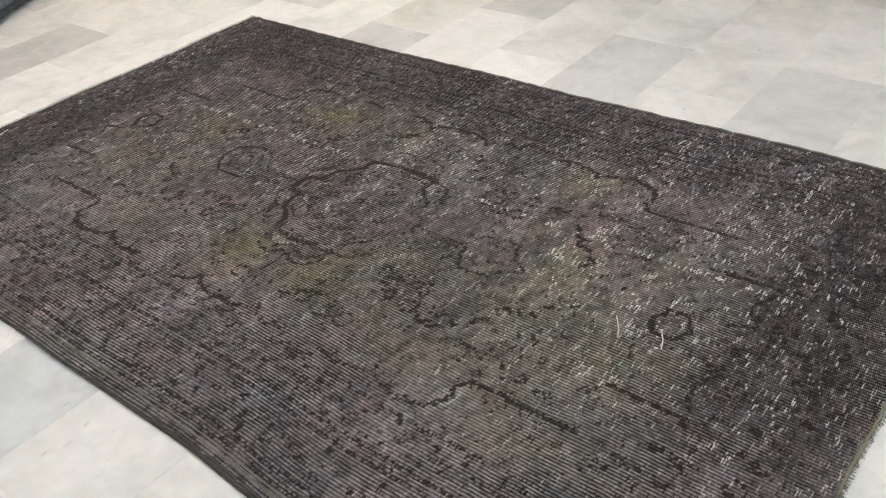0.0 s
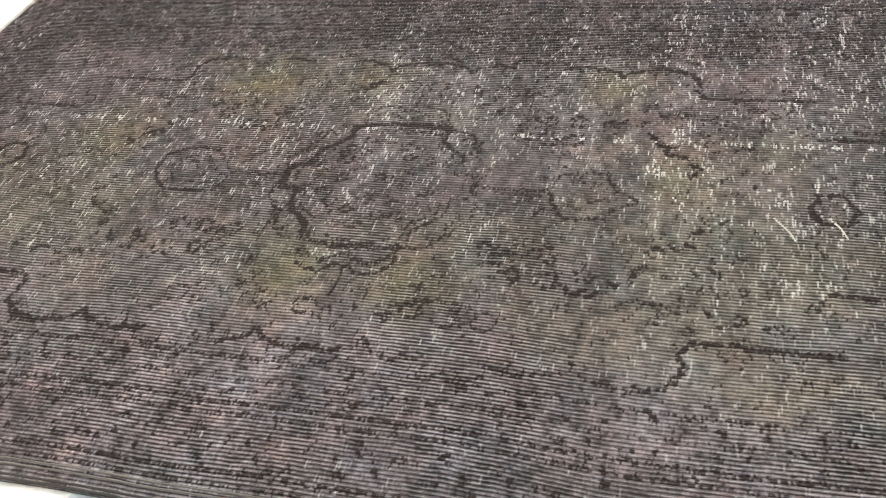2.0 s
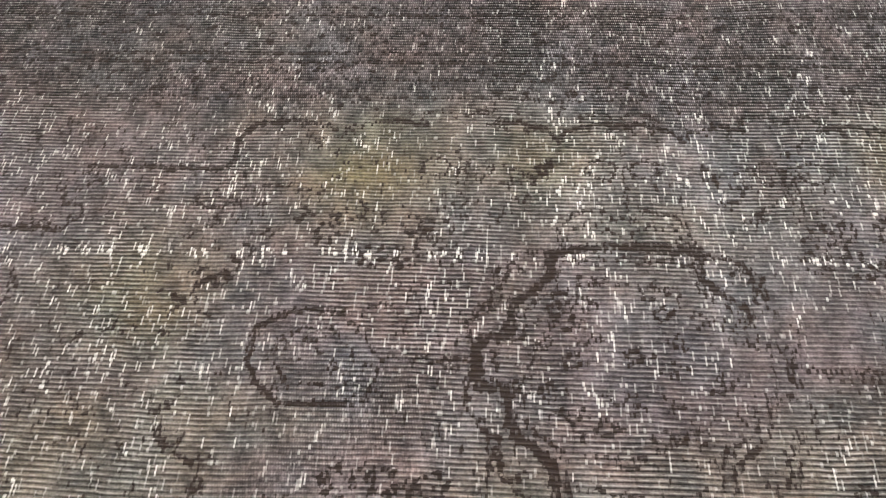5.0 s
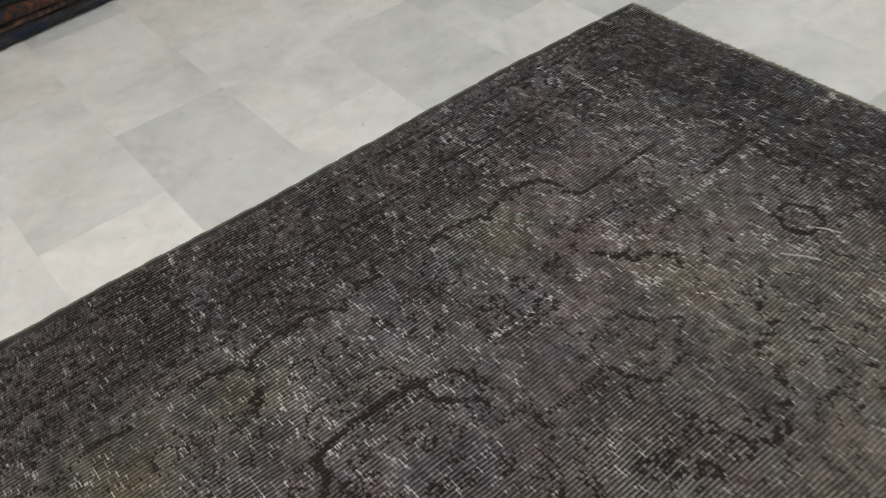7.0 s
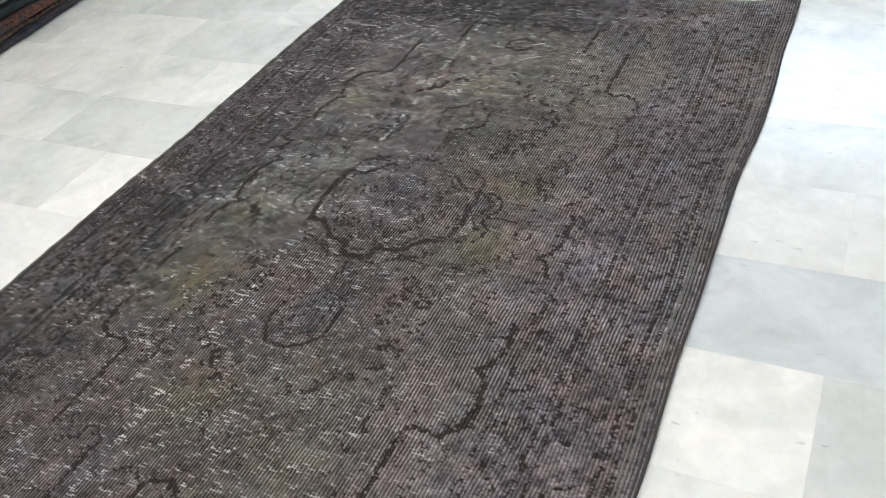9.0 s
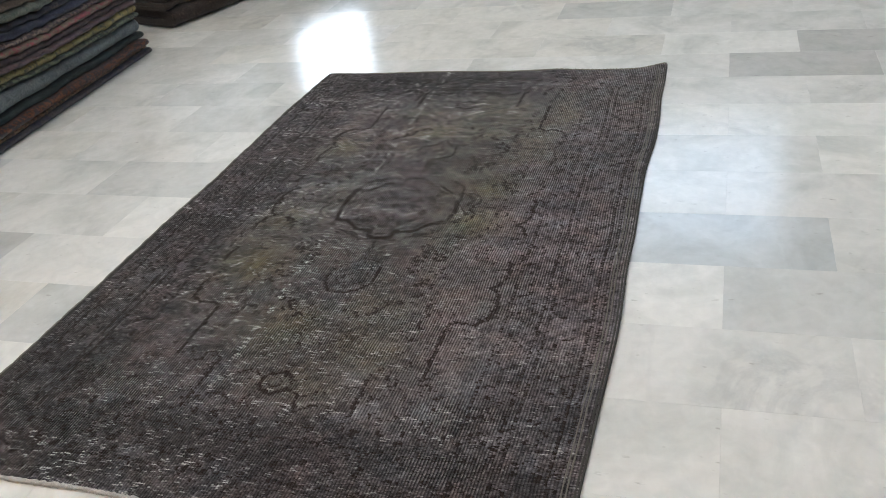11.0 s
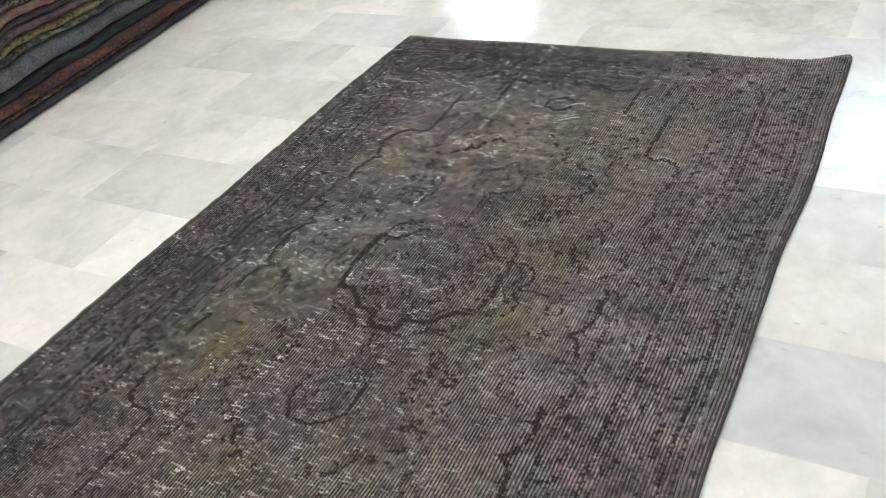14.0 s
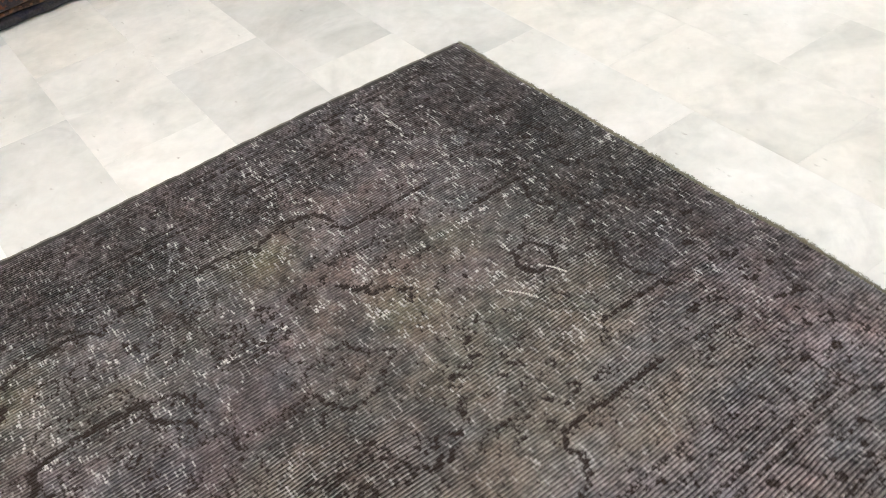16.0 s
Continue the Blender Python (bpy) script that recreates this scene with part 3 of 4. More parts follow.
# stepped and scalloped outline of the field, one quarter mirrored four times
for sx in (-1, 1):
    for sy in (-1, 1):
        def put(u, v):
            return (XC + sx * u, YC + sy * v)

        draw.line([put(1.10, 0.02), put(1.115, 0.14), put(1.09, 0.225)], 0.006, 0.35)
        draw.line([put(1.065, 0.226), put(0.900, 0.222)], 0.0070, 1.0)
        draw.line([put(1.055, 0.205), put(1.030, 0.135), put(1.065, 0.080), put(1.000, 0.058)], 0.0058, 0.85)
        draw.line([put(0.90, 0.222), put(0.875, 0.25), put(0.885, 0.275), put(0.915, 0.272)], 0.005, 0.75)
        draw.line([put(0.905, 0.362), put(0.668, 0.357)], 0.0070, 1.0)
        draw.line([put(0.668, 0.357), put(0.648, 0.380), put(0.654, 0.428), put(0.626, 0.462), put(0.585, 0.468)], 0.0072, 0.95)
        for c, d in ((0.57, 0.30), (0.20, 0.35)):
            x, y = put(c, d)
            draw.line(arc(x, y, 0.034, 0.026, 20, 200 if sy < 0 else 210), 0.0045, 0.75)
            draw.line(arc(x + 0.055, y - 0.003, 0.022, 0.022, -20, 210), 0.0045, 0.65)
        stem = [put(u, v) for u, v in ((0.665, 0.075), (0.645, 0.135), (0.600, 0.150), (0.565, 0.200), (0.515, 0.262), (0.455, 0.264))]
        draw.line(stem, 0.0045, 0.45)
        for p, q in zip(stem, stem[1:]):
            for f in (0.25, 0.75):
                x, y = p[0] + (q[0] - p[0]) * f, p[1] + (q[1] - p[1]) * f
                draw.line([(x, y), (x + rng.choice((-1, 1)) * 0.018, y + rng.choice((-1, 1)) * 0.014)], 0.0082, 1.2)
        for u, v in ((0.400, 0.250), (0.395, 0.182), (0.338, 0.180), (0.292, 0.235), (0.276, 0.186), (0.470, 0.225)):
            flower(*put(u, v), 0.021, 6, 0.9)
        for u, v in ((0.43, 0.275), (0.335, 0.245), (0.315, 0.205)):
            x, y = put(u, v)
            draw.line(arc(x, y, 0.014, 0.020, rng.uniform(0, 360), rng.uniform(420, 560), 6), 0.006, 0.9)
        draw.line([put(0.262, 0.262), put(0.256, 0.310), put(0.254, 0.372)], 0.0055, 0.6)
        for u, v in ((0.20, 0.268), (0.165, 0.300), (0.185, 0.335), (0.145, 0.350), (0.125, 0.375)):
            x, y = put(u, v)
            draw.line([(x - 0.017, y), (x + 0.017, y + 0.004)], 0.0065, 0.95)
            draw.line([(x, y - 0.015), (x + 0.004, y + 0.015)], 0.0065, 0.85)
        for u in (0.60, 0.665):
            x, y = put(u, 0.298)
            draw.line(arc(x, y, 0.030, 0.022, 0, 180 * -sy), 0.006, 0.9)
        for k in range(16):
            x, y = put(rng.uniform(0.62, 0.80), rng.uniform(0.03, 0.20))
            draw.line([(x, y), (x + rng.uniform(-0.02, 0.02), y + rng.uniform(-0.02, 0.02))], 0.005, 0.8)
        for k in range(70):
            x, y = put(rng.uniform(0.6, 1.12), rng.uniform(0.22, 0.47))
            draw.line(arc(x, y, 0.012, 0.010, rng.uniform(0, 360), rng.uniform(200, 500), 5), 0.0042, rng.uniform(0.35, 0.75))

# brackets along both long sides of the field, with pairs of small loops between them
for sy, base in ((-1, 0.334), (1, 1.267)):
    for c, half in ((0.912, 0.145), (1.284, 0.120), (1.492, 0.110), (1.864, 0.142)):
        for s in (-1, 1):
            draw.line([(c + s * half, base), (c + s * half * 0.6, base + sy * 0.010), (c + s * half * 0.3, base - sy * 0.002), (c + s * 0.012, base - sy * 0.010), (c, base - sy * 0.034)], 0.0078, 1.0)
            draw.line([(c + s * half * 0.75, base + sy * 0.004), (c + s * half * 0.7, base - sy * 0.016)], 0.006, 0.8)
            draw.line([(c + s * half * 0.45, base + sy * 0.004), (c + s * half * 0.42, base - sy * 0.014)], 0.006, 0.7)
        draw.spot(c, base + sy * 0.045, 0.010, 0.006, 0.8)
    for c in (1.116, 1.388, 1.660):
        for s in (-1, 1):
            draw.line(ring(c + s * 0.036, base - sy * 0.098, 0.024, 0.020), 0.0045, 0.85, True)
            draw.line(arc(c + s * 0.038, base + sy * 0.012, 0.030, 0.022, 0, 180 * sy), 0.0048, 0.8)
        draw.line([(c, base - sy * 0.05), (c + 0.002, base - sy * 0.205)], 0.0045, 0.65)
# guard stripes and rows of small dark flowers in the border
S_RIM, N_RIM, W_RIM, E_RIM = -0.011, 1.635, -0.012, 2.726
for off, dark in ((0.050, 0.5), (0.073, 0.72), (0.184, 0.6), (0.208, 0.72), (0.256, 0.4), (0.302, 0.55)):
    for y in (S_RIM + off, N_RIM - off):
        draw.line([(W_RIM + 0.04 + off, y), (E_RIM - 0.04 - off, y)], 0.0060, dark)
    if off < 0.25:
        for x in (W_RIM + 0.03 + off, E_RIM - 0.03 - off):
            draw.line([(x, S_RIM + off), (x, N_RIM - off)], 0.006, dark * 0.6)


def border_row(off, gap, size, dark, jitter, shift=0.0):
    """A row of small woven flowers all round, at one distance from the rims."""
    n = int((E_RIM - W_RIM - 0.1) / gap)
    for k in range(n):
        for y in (S_RIM + off, N_RIM - off):
            x = W_RIM + 0.05 + gap * (k + shift) + rng.normal(0, jitter)
            draw.spot(x, y + rng.normal(0, jitter), size * rng.uniform(0.5, 1.1), size * rng.uniform(0.45, 0.95), dark * rng.uniform(0.5, 1.0))
    n = int((N_RIM - S_RIM - 2 * off) / gap)
    for k in range(n):
        for x in (W_RIM + off + 0.01, E_RIM - off - 0.01):
            draw.spot(x + rng.normal(0, jitter), S_RIM + off + gap * (k + shift) + rng.normal(0, jitter), size * rng.uniform(0.6, 1.3), size * rng.uniform(0.5, 1.0), dark * rng.uniform(0.5, 1.0))


border_row(0.062, 0.034, 0.0060, 0.6, 0.002)
border_row(0.102, 0.074, 0.0125, 1.1, 0.006)
border_row(0.128, 0.052, 0.0085, 1.0, 0.007, 0.3)
border_row(0.152, 0.074, 0.0125, 1.1, 0.006, 0.5)
border_row(0.196, 0.034, 0.0055, 0.6, 0.002)
border_row(0.232, 0.048, 0.0090, 1.1, 0.004)
border_row(0.278, 0.062, 0.0115, 1.1, 0.006, 0.5)
border_row(0.335, 0.066, 0.0080, 0.8, 0.008)
for k in range(620):
    x, y = rng.uniform(0.03, RUG_L - 0.03), rng.uniform(0.03, RUG_W - 0.03)
    inside = min(y, RUG_W - y) > 0.36 and min(x, RUG_L - x) > 0.34
    if inside and rng.random() < 0.75:
        continue
    draw.line(arc(x, y, 0.011, 0.009, rng.uniform(0, 360), rng.uniform(200, 520), 5), 0.004, rng.uniform(0.3, 0.8))


def build_rug():
    base = new("overdyed_rug")
    tagged(base, "worn charcoal overdyed wool rug with a faded medallion on marble", "rug")
    nu, nv = int(RUG_L / 0.0025) + 1, int(RUG_W / 0.0014) + 1
    u, v = np.meshgrid(np.linspace(0, 1, nu), np.linspace(0, 1, nv), indexing="ij")
    # the four rims bend the sheet
    x0, y0 = u * RUG_L, v * RUG_W
    x = left_edge(y0) * (1 - u) + right_edge(y0) * u
    y = near_edge(x0) * (1 - v) + far_edge(x0) * v
    # knots: short stretches of the ribs that run along the length
    ribs = y0 / RIB + 1.2 * fbm(x0 * 2.6, y0 * 5, 3, 2) + 0.40 * fbm(x0 * 20, y0 * 15, 5, 2)
    row = np.floor(ribs)
    shift = 0.37 * row
    column = np.floor(x0 / KNOT + shift)
    xk = (column + 0.5 - shift) * KNOT
    yk = y0 - (ribs - row - 0.5) * RIB
    xk = np.where(np.abs(xk - x0) < 0.004, xk, x0) * 0.6 + x0 * 0.4
    yk = yk * 0.55 + y0 * 0.45
    # the woven lines are ragged: every few knots step aside
    xk = xk + 0.008 * (fbm(x0 * 42, y0 * 60, 101, 2) - 0.5) + 0.006 * (lattice(x0 * 150, y0 * 130, 102) - 0.5)
    yk = yk + 0.006 * (fbm(x0 * 60, y0 * 46, 103, 2) - 0.5) + 0.006 * (lattice(x0 * 190, y0 * 120, 104) - 0.5)
    i = np.clip(np.rint((xk - draw.x0) / draw.step), 0, draw.nx - 1).astype(int)
    j = np.clip(np.rint((yk - draw.y0) / draw.step), 0, draw.ny - 1).astype(int)
    kept = np.clip((fbm(x0 * 8.5, y0 * 9.5, 11, 3) - 0.27) * 3.6, 0.55, 1)
    trim = np.minimum(np.minimum(y0, RUG_W - y0), np.minimum(x0, RUG_L - x0)) < 0.33
    kept = np.where(trim, np.maximum(kept, 0.85), kept)
    ink = draw.ink[i, j] * kept
    ink = 1.35 * ink * (0.50 + 1.0 * fbm(x0 * 170, y0 * 110, 17, 2))
    # short dark strokes of left-over pile across the ribs
    inside0 = np.clip((np.minimum(y0, RUG_W - y0) - 0.30) / 0.06, 0, 1) * np.clip((np.minimum(x0, RUG_L - x0) - 0.28) / 0.06, 0, 1)
    stroke = np.clip((lattice(x0 * 170, y0 * 62, 105) - 0.66) * 5, 0, 1) * np.clip((fbm(x0 * 9, y0 * 9, 106, 2) - 0.36) * 4, 0.1, 1)
    ink = np.clip(np.maximum(ink, 0.50 * stroke * (0.4 + 0.6 * inside0)), 0, 1)

    drift = 0.10 * (fbm(x0 * 6, y0 * 6, 35, 2) - 0.5)
    inside = np.clip((np.minimum(y0, RUG_W - y0) - 0.28 + drift) / 0.10, 0, 1) * np.clip((np.minimum(x0, RUG_L - x0) - 0.24 + drift) / 0.12, 0, 1)
    grey, mauve, olive, blue = (np.array(c) for c in ((0.162, 0.150, 0.141), (0.180, 0.149, 0.146), (0.180, 0.166, 0.100), (0.138, 0.127, 0.141)))
    dark = np.array((0.122, 0.110, 0.117))
    m1, m2, m3 = fbm(x0 * 2.6, y0 * 3.2, 21), fbm(x0 * 2.2 + 7, y0 * 3.0, 31), fbm(x0 * 3.1, y0 * 2.5 + 4, 41)
    col = grey + np.clip((m1 - 0.44) * 7, 0, 1)[..., None] * (mauve - grey)
    col = col + np.clip((m3 - 0.49) * 5, 0, 0.38)[..., None] * (blue - col)
    tint = np.clip((m2 - 0.52) * 3, 0, 0.4) * inside
    for cx, cy, w, a in ((0.66, 0.90, 0.13, 0.9), (0.62, 0.64, 0.14, 0.7), (1.28, 0.53, 0.11, 1.0), (1.55, 0.52, 0.10, 0.95), (2.02, 0.86, 0.11, 0.75), (2.12, 0.73, 0.13, 0.55), (0.97, 1.18, 0.14, 1.05), (1.26, 1.20, 0.08, 0.85), (1.86, 1.20, 0.09, 0.8), (0.46, 0.74, 0.12, 0.6), (2.20, 0.97, 0.09, 0.5)):
        tint = np.maximum(tint, 0.9 * a * (0.55 + 0.75 * fbm(x0 * 14, y0 * 14, 23, 2)) * np.exp(-((x0 - cx) ** 2 + (y0 - cy) ** 2) / w**2))
    col = col + tint[..., None] * (olive - col)
    edge = (1 - inside) * (0.25 + 0.45 * fbm(x0 * 5, y0 * 5, 33, 2))
    col = col + edge[..., None] * (dark - col)
    for cx, cy, w in ((1.10, 0.80, 0.06), (1.69, 0.80, 0.09), (1.80, 0.60, 0.10), (MX, MY, 0.17)):
        col = col + (0.55 * np.exp(-((x0 - cx) ** 2 + (y0 - cy) ** 2) / w**2))[..., None] * (np.array((0.108, 0.094, 0.102)) - col)
    # bands of heavier wear across the width, and one worn crease along the length
    band = np.clip((fbm(x0 * 9.0, y0 * 0.7, 61, 3) - 0.45) * 3, 0, 1)
    patch = np.clip((fbm(x0 * 3.0, y0 * 3.0, 65, 3) - 0.38) * 3, 0, 1)
    crease = bell(y0, 0.992 + 0.006 * (x0 - 1.4), 0.0085) * (0.25 + 0.75 * fbm(x0 * 30, y0 * 2, 71, 2)) * np.clip((x0 - 0.25) * 3, 0, 1)
    streak = np.clip((fbm(x0 * 70, y0 * 28, 81, 2) - 0.5) * 4, 0, 1)
    worn = 0.55 + 0.45 * np.clip((y0 - 0.7) / 0.5, -1, 1) + 0.35 * bell(x0, 0.3, 0.5) + 0.30 * bell(x0, 2.15, 0.35)
    plush = np.clip(0.10 + 0.78 * (1 - inside) + 1.2 * (fbm(x0 * 4, y0 * 4, 69, 2) - 0.5), 0, 1) * (1 - 0.52 * np.clip((0.55 - y0) * 5, 0, 1) * np.clip((x0 - 0.3) * 4, 0, 1)) * (1 - 0.45 * np.clip((0.9 - y0) * 4, 0, 1) * np.clip((x0 - 1.3) * 2.5, 0, 1))
    frost = 0.026 + 0.05 * streak + 0.24 * np.clip(worn, 0.12, 1) * (0.25 + band) * (0.12 + streak) + 0.03 * patch
    frost = frost + 0.75 * crease * np.clip((lattice(x0 * 110, y0 * 3, 73) - 0.35) * 5, 0, 1)
    strip = bell(x0 + 0.04 * (y0 - 0.8), 1.49, 0.045) + 0.6 * bell(x0, 2.07, 0.06) + 0.8 * bell(x0, 2.22, 0.05) + 0.6 * bell(x0, 2.40, 0.05) + 0.5 * bell(x0, 0.62, 0.05)
    strip = np.clip(strip, 0, 1) * (0.25 + 1.1 * fbm(x0 * 40, y0 * 6, 83, 3))
    frost = np.clip(frost + 0.05 * np.clip((y0 - 0.4) * 3, 0, 1) + 0.05 * strip - 0.3 * ink, 0, 1)
    mottle = 0.26 * strip + 0.33 + 1.30 * fbm(x0 * 48, y0 * 42, 91, 2)
    col = col * (0.95 * mottle * (0.84 + 0.40 * band) * (0.70 + 0.56 * fbm(x0 * 13, y0 * 13, 93, 2)))[..., None]
    shade = np.clip((fbm(x0 * 75, y0 * 60, 95, 2) - 0.57) * 6, 0, 1) * (0.26 + 0.26 * (1 - inside))
    col = col * (1.04 - shade)[..., None]
    # faded dye comes and goes in small rusty and slate blotches
    tint = 2.0 * (fbm(x0 * 16, y0 * 16, 97, 3) - 0.5)
    col = col * np.stack([1 + 0.13 * tint, 1 - 0.02 * tint, 1 - 0.10 * tint], -1)
    wear = np.clip(0.18 + 0.70 * patch * (0.35 + 1.3 * np.clip((fbm(x0 * 22, y0 * 9, 67, 2) - 0.3) * 2, 0, 1)) + 0.18 * inside - 0.6 * ink + 0.45 * bell(y0, 0.15, 0.35) * np.clip(x0 - 0.3, 0, 1), 0.08, 1.0)
    smooth = np.clip((fbm(x0 * 2.4 + 5, y0 * 3.0, 87, 3) - 0.50) * 5, 0, 0.36) * inside
    for cx, cy, w in ((1.98, 0.80, 0.26), (0.55, 0.72, 0.22), (1.30, 1.12, 0.16), (0.95, 0.62, 0.12)):
        smooth = np.maximum(smooth, 0.36 * np.exp(-((x0 - cx) ** 2 + (y0 - cy) ** 2) / w**2))
    wear = wear * (1 - smooth * (0.6 + 0.6 * fbm(x0 * 30, y0 * 14, 89, 2)))
    col = col * (1 + 0.10 * smooth)[..., None]
    # tone by position: darker at both ends and far west, paler near side
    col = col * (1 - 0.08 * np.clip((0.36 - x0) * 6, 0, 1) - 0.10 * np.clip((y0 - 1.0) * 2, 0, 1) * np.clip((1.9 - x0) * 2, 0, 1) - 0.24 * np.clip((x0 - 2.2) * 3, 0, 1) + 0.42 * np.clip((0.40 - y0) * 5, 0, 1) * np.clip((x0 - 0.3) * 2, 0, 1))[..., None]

    # darker mid-width, along the outermost near strip and over the west part
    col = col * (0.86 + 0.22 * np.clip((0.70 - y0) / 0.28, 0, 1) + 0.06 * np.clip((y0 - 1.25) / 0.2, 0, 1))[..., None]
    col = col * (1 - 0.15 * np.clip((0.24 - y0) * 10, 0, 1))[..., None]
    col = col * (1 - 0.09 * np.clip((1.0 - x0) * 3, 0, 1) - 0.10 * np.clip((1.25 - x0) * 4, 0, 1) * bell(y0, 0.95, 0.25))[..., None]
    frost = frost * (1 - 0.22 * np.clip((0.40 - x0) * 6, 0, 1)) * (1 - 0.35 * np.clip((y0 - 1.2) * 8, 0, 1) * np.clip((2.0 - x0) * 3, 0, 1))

    z = 0.0060 + rug_rise(x0, y0) + 0.0005 * (0.3 + wear) * np.cos(2 * np.pi * (ribs - 0.5)) - 0.0010 * ink + 0.0008 * (mottle - 1)
    rim = np.minimum(np.minimum(u * RUG_L, (1 - u) * RUG_L), np.minimum(v * RUG_W, (1 - v) * RUG_W))
    z = z - 0.004 * np.clip(1 - rim / 0.008, 0, 1) ** 2
    verts = np.stack([x, y, z], -1).reshape(-1, 3)
    idx = np.arange(nu * nv).reshape(nu, nv)
    quads = np.stack([idx[:-1, :-1], idx[1:, :-1], idx[1:, 1:], idx[:-1, 1:]], -1).reshape(-1, 4)
    # skirt down to the floor all round
    loop = np.concatenate([idx[:, 0], idx[-1, 1:], idx[-2::-1, -1], idx[0, -2:0:-1]])
    low = verts[loop].copy()
    low[:, 2] = 0.001
    base_n = len(verts)
    ring_ids = base_n + np.arange(len(loop))
    nxt = np.roll(np.arange(len(loop)), -1)
    skirt = np.stack([loop, ring_ids, ring_ids[nxt], loop[nxt]], -1)
    verts = np.concatenate([verts, low])
    quads = np.concatenate([quads, skirt])
    me = bpy.data.meshes.new("wool_surface")
    me.vertices.add(len(verts))
    me.vertices.foreach_set("co", verts.astype(np.float32).ravel())
    me.loops.add(quads.size)
    me.loops.foreach_set("vertex_index", quads.astype(np.int32).ravel())
    me.polygons.add(len(quads))
    me.polygons.foreach_set("loop_start", np.arange(0, quads.size, 4, dtype=np.int32))
    me.polygons.foreach_set("use_smooth", np.ones(len(quads), bool))
    me.update(calc_edges=True)
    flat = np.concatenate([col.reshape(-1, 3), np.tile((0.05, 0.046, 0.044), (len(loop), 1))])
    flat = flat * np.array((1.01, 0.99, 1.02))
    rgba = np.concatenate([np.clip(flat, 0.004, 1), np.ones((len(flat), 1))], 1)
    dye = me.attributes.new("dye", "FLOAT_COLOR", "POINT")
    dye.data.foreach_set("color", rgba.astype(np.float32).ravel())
    wr = me.attributes.new("wear", "FLOAT", "POINT")
    wr.data.foreach_set("value", np.concatenate([wear.ravel(), np.zeros(len(loop))]).astype(np.float32))
    for name, values in (("frost", frost), ("ribs", ribs), ("ink", ink), ("plush", plush)):
        more = me.attributes.new(name, "FLOAT", "POINT")
        more.data.foreach_set("value", np.concatenate([values.ravel(), np.zeros(len(loop))]).astype(np.float32))
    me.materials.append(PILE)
    pile = new("wool_surface", me)
    pile.parent = base
    tagged(pile, "worn ribbed wool pile in faded charcoal, mauve and olive")

    bm = bmesh.new()
    box(bm, 0.06, 0.03, 0.0006, RUG_L - 0.06, RUG_W - 0.03, 0.0028)
    part("backing", bm, BACKING, base, "dark woven rug back")
    # overcast selvedge cords along both long rims
    for edge, away in ((near_edge, 1), (far_edge, -1)):
        rims = [(0.002, 0.0034, CORD), (0.0095, 0.0030, CORD), (0.028, 0.0021, PALE_CORD), (0.038, 0.0019, PALE_CORD)]
        if away < 0:
            rims = [(0.002, 0.0034, PALE_CORD), (0.009, 0.0030, CORD), (0.0155, 0.0028, CORD)]
        for inset, r, mat in rims:
            bm = bmesh.new()
            xs = np.linspace(0.03, RUG_L - 0.02, 150)
            lift = 0.0066 if inset > 0.02 else 0.0048
            pts = [(a, float(edge(a)) + away * inset, lift + float(rug_rise(a, 0.0 if away > 0 else RUG_W)) + 0.0008 * math.sin(a * 60)) for a in xs]
            tube(bm, pts, lambda i: r * (0.9 + 0.2 * math.sin(i * 2.1)), 7)
            part("selvedge_cord", bm, mat, base, "dark grey overcast selvedge cord" if mat is CORD else "pale grey overcast selvedge cord")
    # frayed cotton binding across both ends
    for edge, away, wide, mat in ((left_edge, 1, 0.0067, BINDING), (right_edge, -1, 0.0038, FRAYED)):
        bm = bmesh.new()
        ys = np.linspace(0.005, RUG_W - 0.008, 220)
        pts = [(float(edge(b)) - away * 0.001 + rng.normal(0, 0.0011), rim_y(b, 0.0 if away > 0 else RUG_L), 0.0040 + float(rug_rise(0.0 if away > 0 else RUG_L, b)) + rng.normal(0, 0.0004)) for b in ys]
        thick = rng.uniform(0.55, 1.15, len(pts))
        tube(bm, pts, lambda i: wide * float(thick[i]), 7)
        part("end_binding", bm, mat, base, "frayed pale end binding" if away > 0 else "frayed olive end binding")
    # loose wool fibres along the frayed end
    bm = bmesh.new()
    for k in range(900):
        b = rng.uniform(0.004, RUG_W - 0.006)
        x = float(right_edge(b)) - 0.006
        zz = 0.0052 + float(rug_rise(RUG_L, b))
        out = rng.uniform(0.006, 0.019)
        lean = rng.normal(0, 0.006)
        y = rim_y(b, RUG_L)
        tube(bm, [(x, y, zz), (x + out * 0.6, y + lean * 0.5, zz + rng.uniform(-0.002, 0.003)), (x + out, y + lean, max(0.001, zz - rng.uniform(0.0, 0.005)))], 0.0007, 4)
    tagged(part("frayed_fringe", bm, FRAYED, base), "short frayed olive wool fibres", kind="stuff")
    bm = bmesh.new()
    for k in range(700):
        b = rng.uniform(0.004, RUG_W - 0.006)
        x = float(left_edge(b)) + 0.004
        zz = 0.0062 + float(rug_rise(0.0, b))
        out = rng.uniform(0.006, 0.013)
        lean = rng.normal(0, 0.006)
        y = rim_y(b, 0.0)
        tube(bm, [(x, y, zz), (x - out * 0.6, y + lean * 0.5, zz + rng.uniform(-0.001, 0.004)), (x - out, y + lean, max(0.001, zz - rng.uniform(0.0, 0.006)))], 0.0008, 4)
    tagged(part("frayed_fringe", bm, BINDING, base), "short frayed pale cotton fibres", kind="stuff")
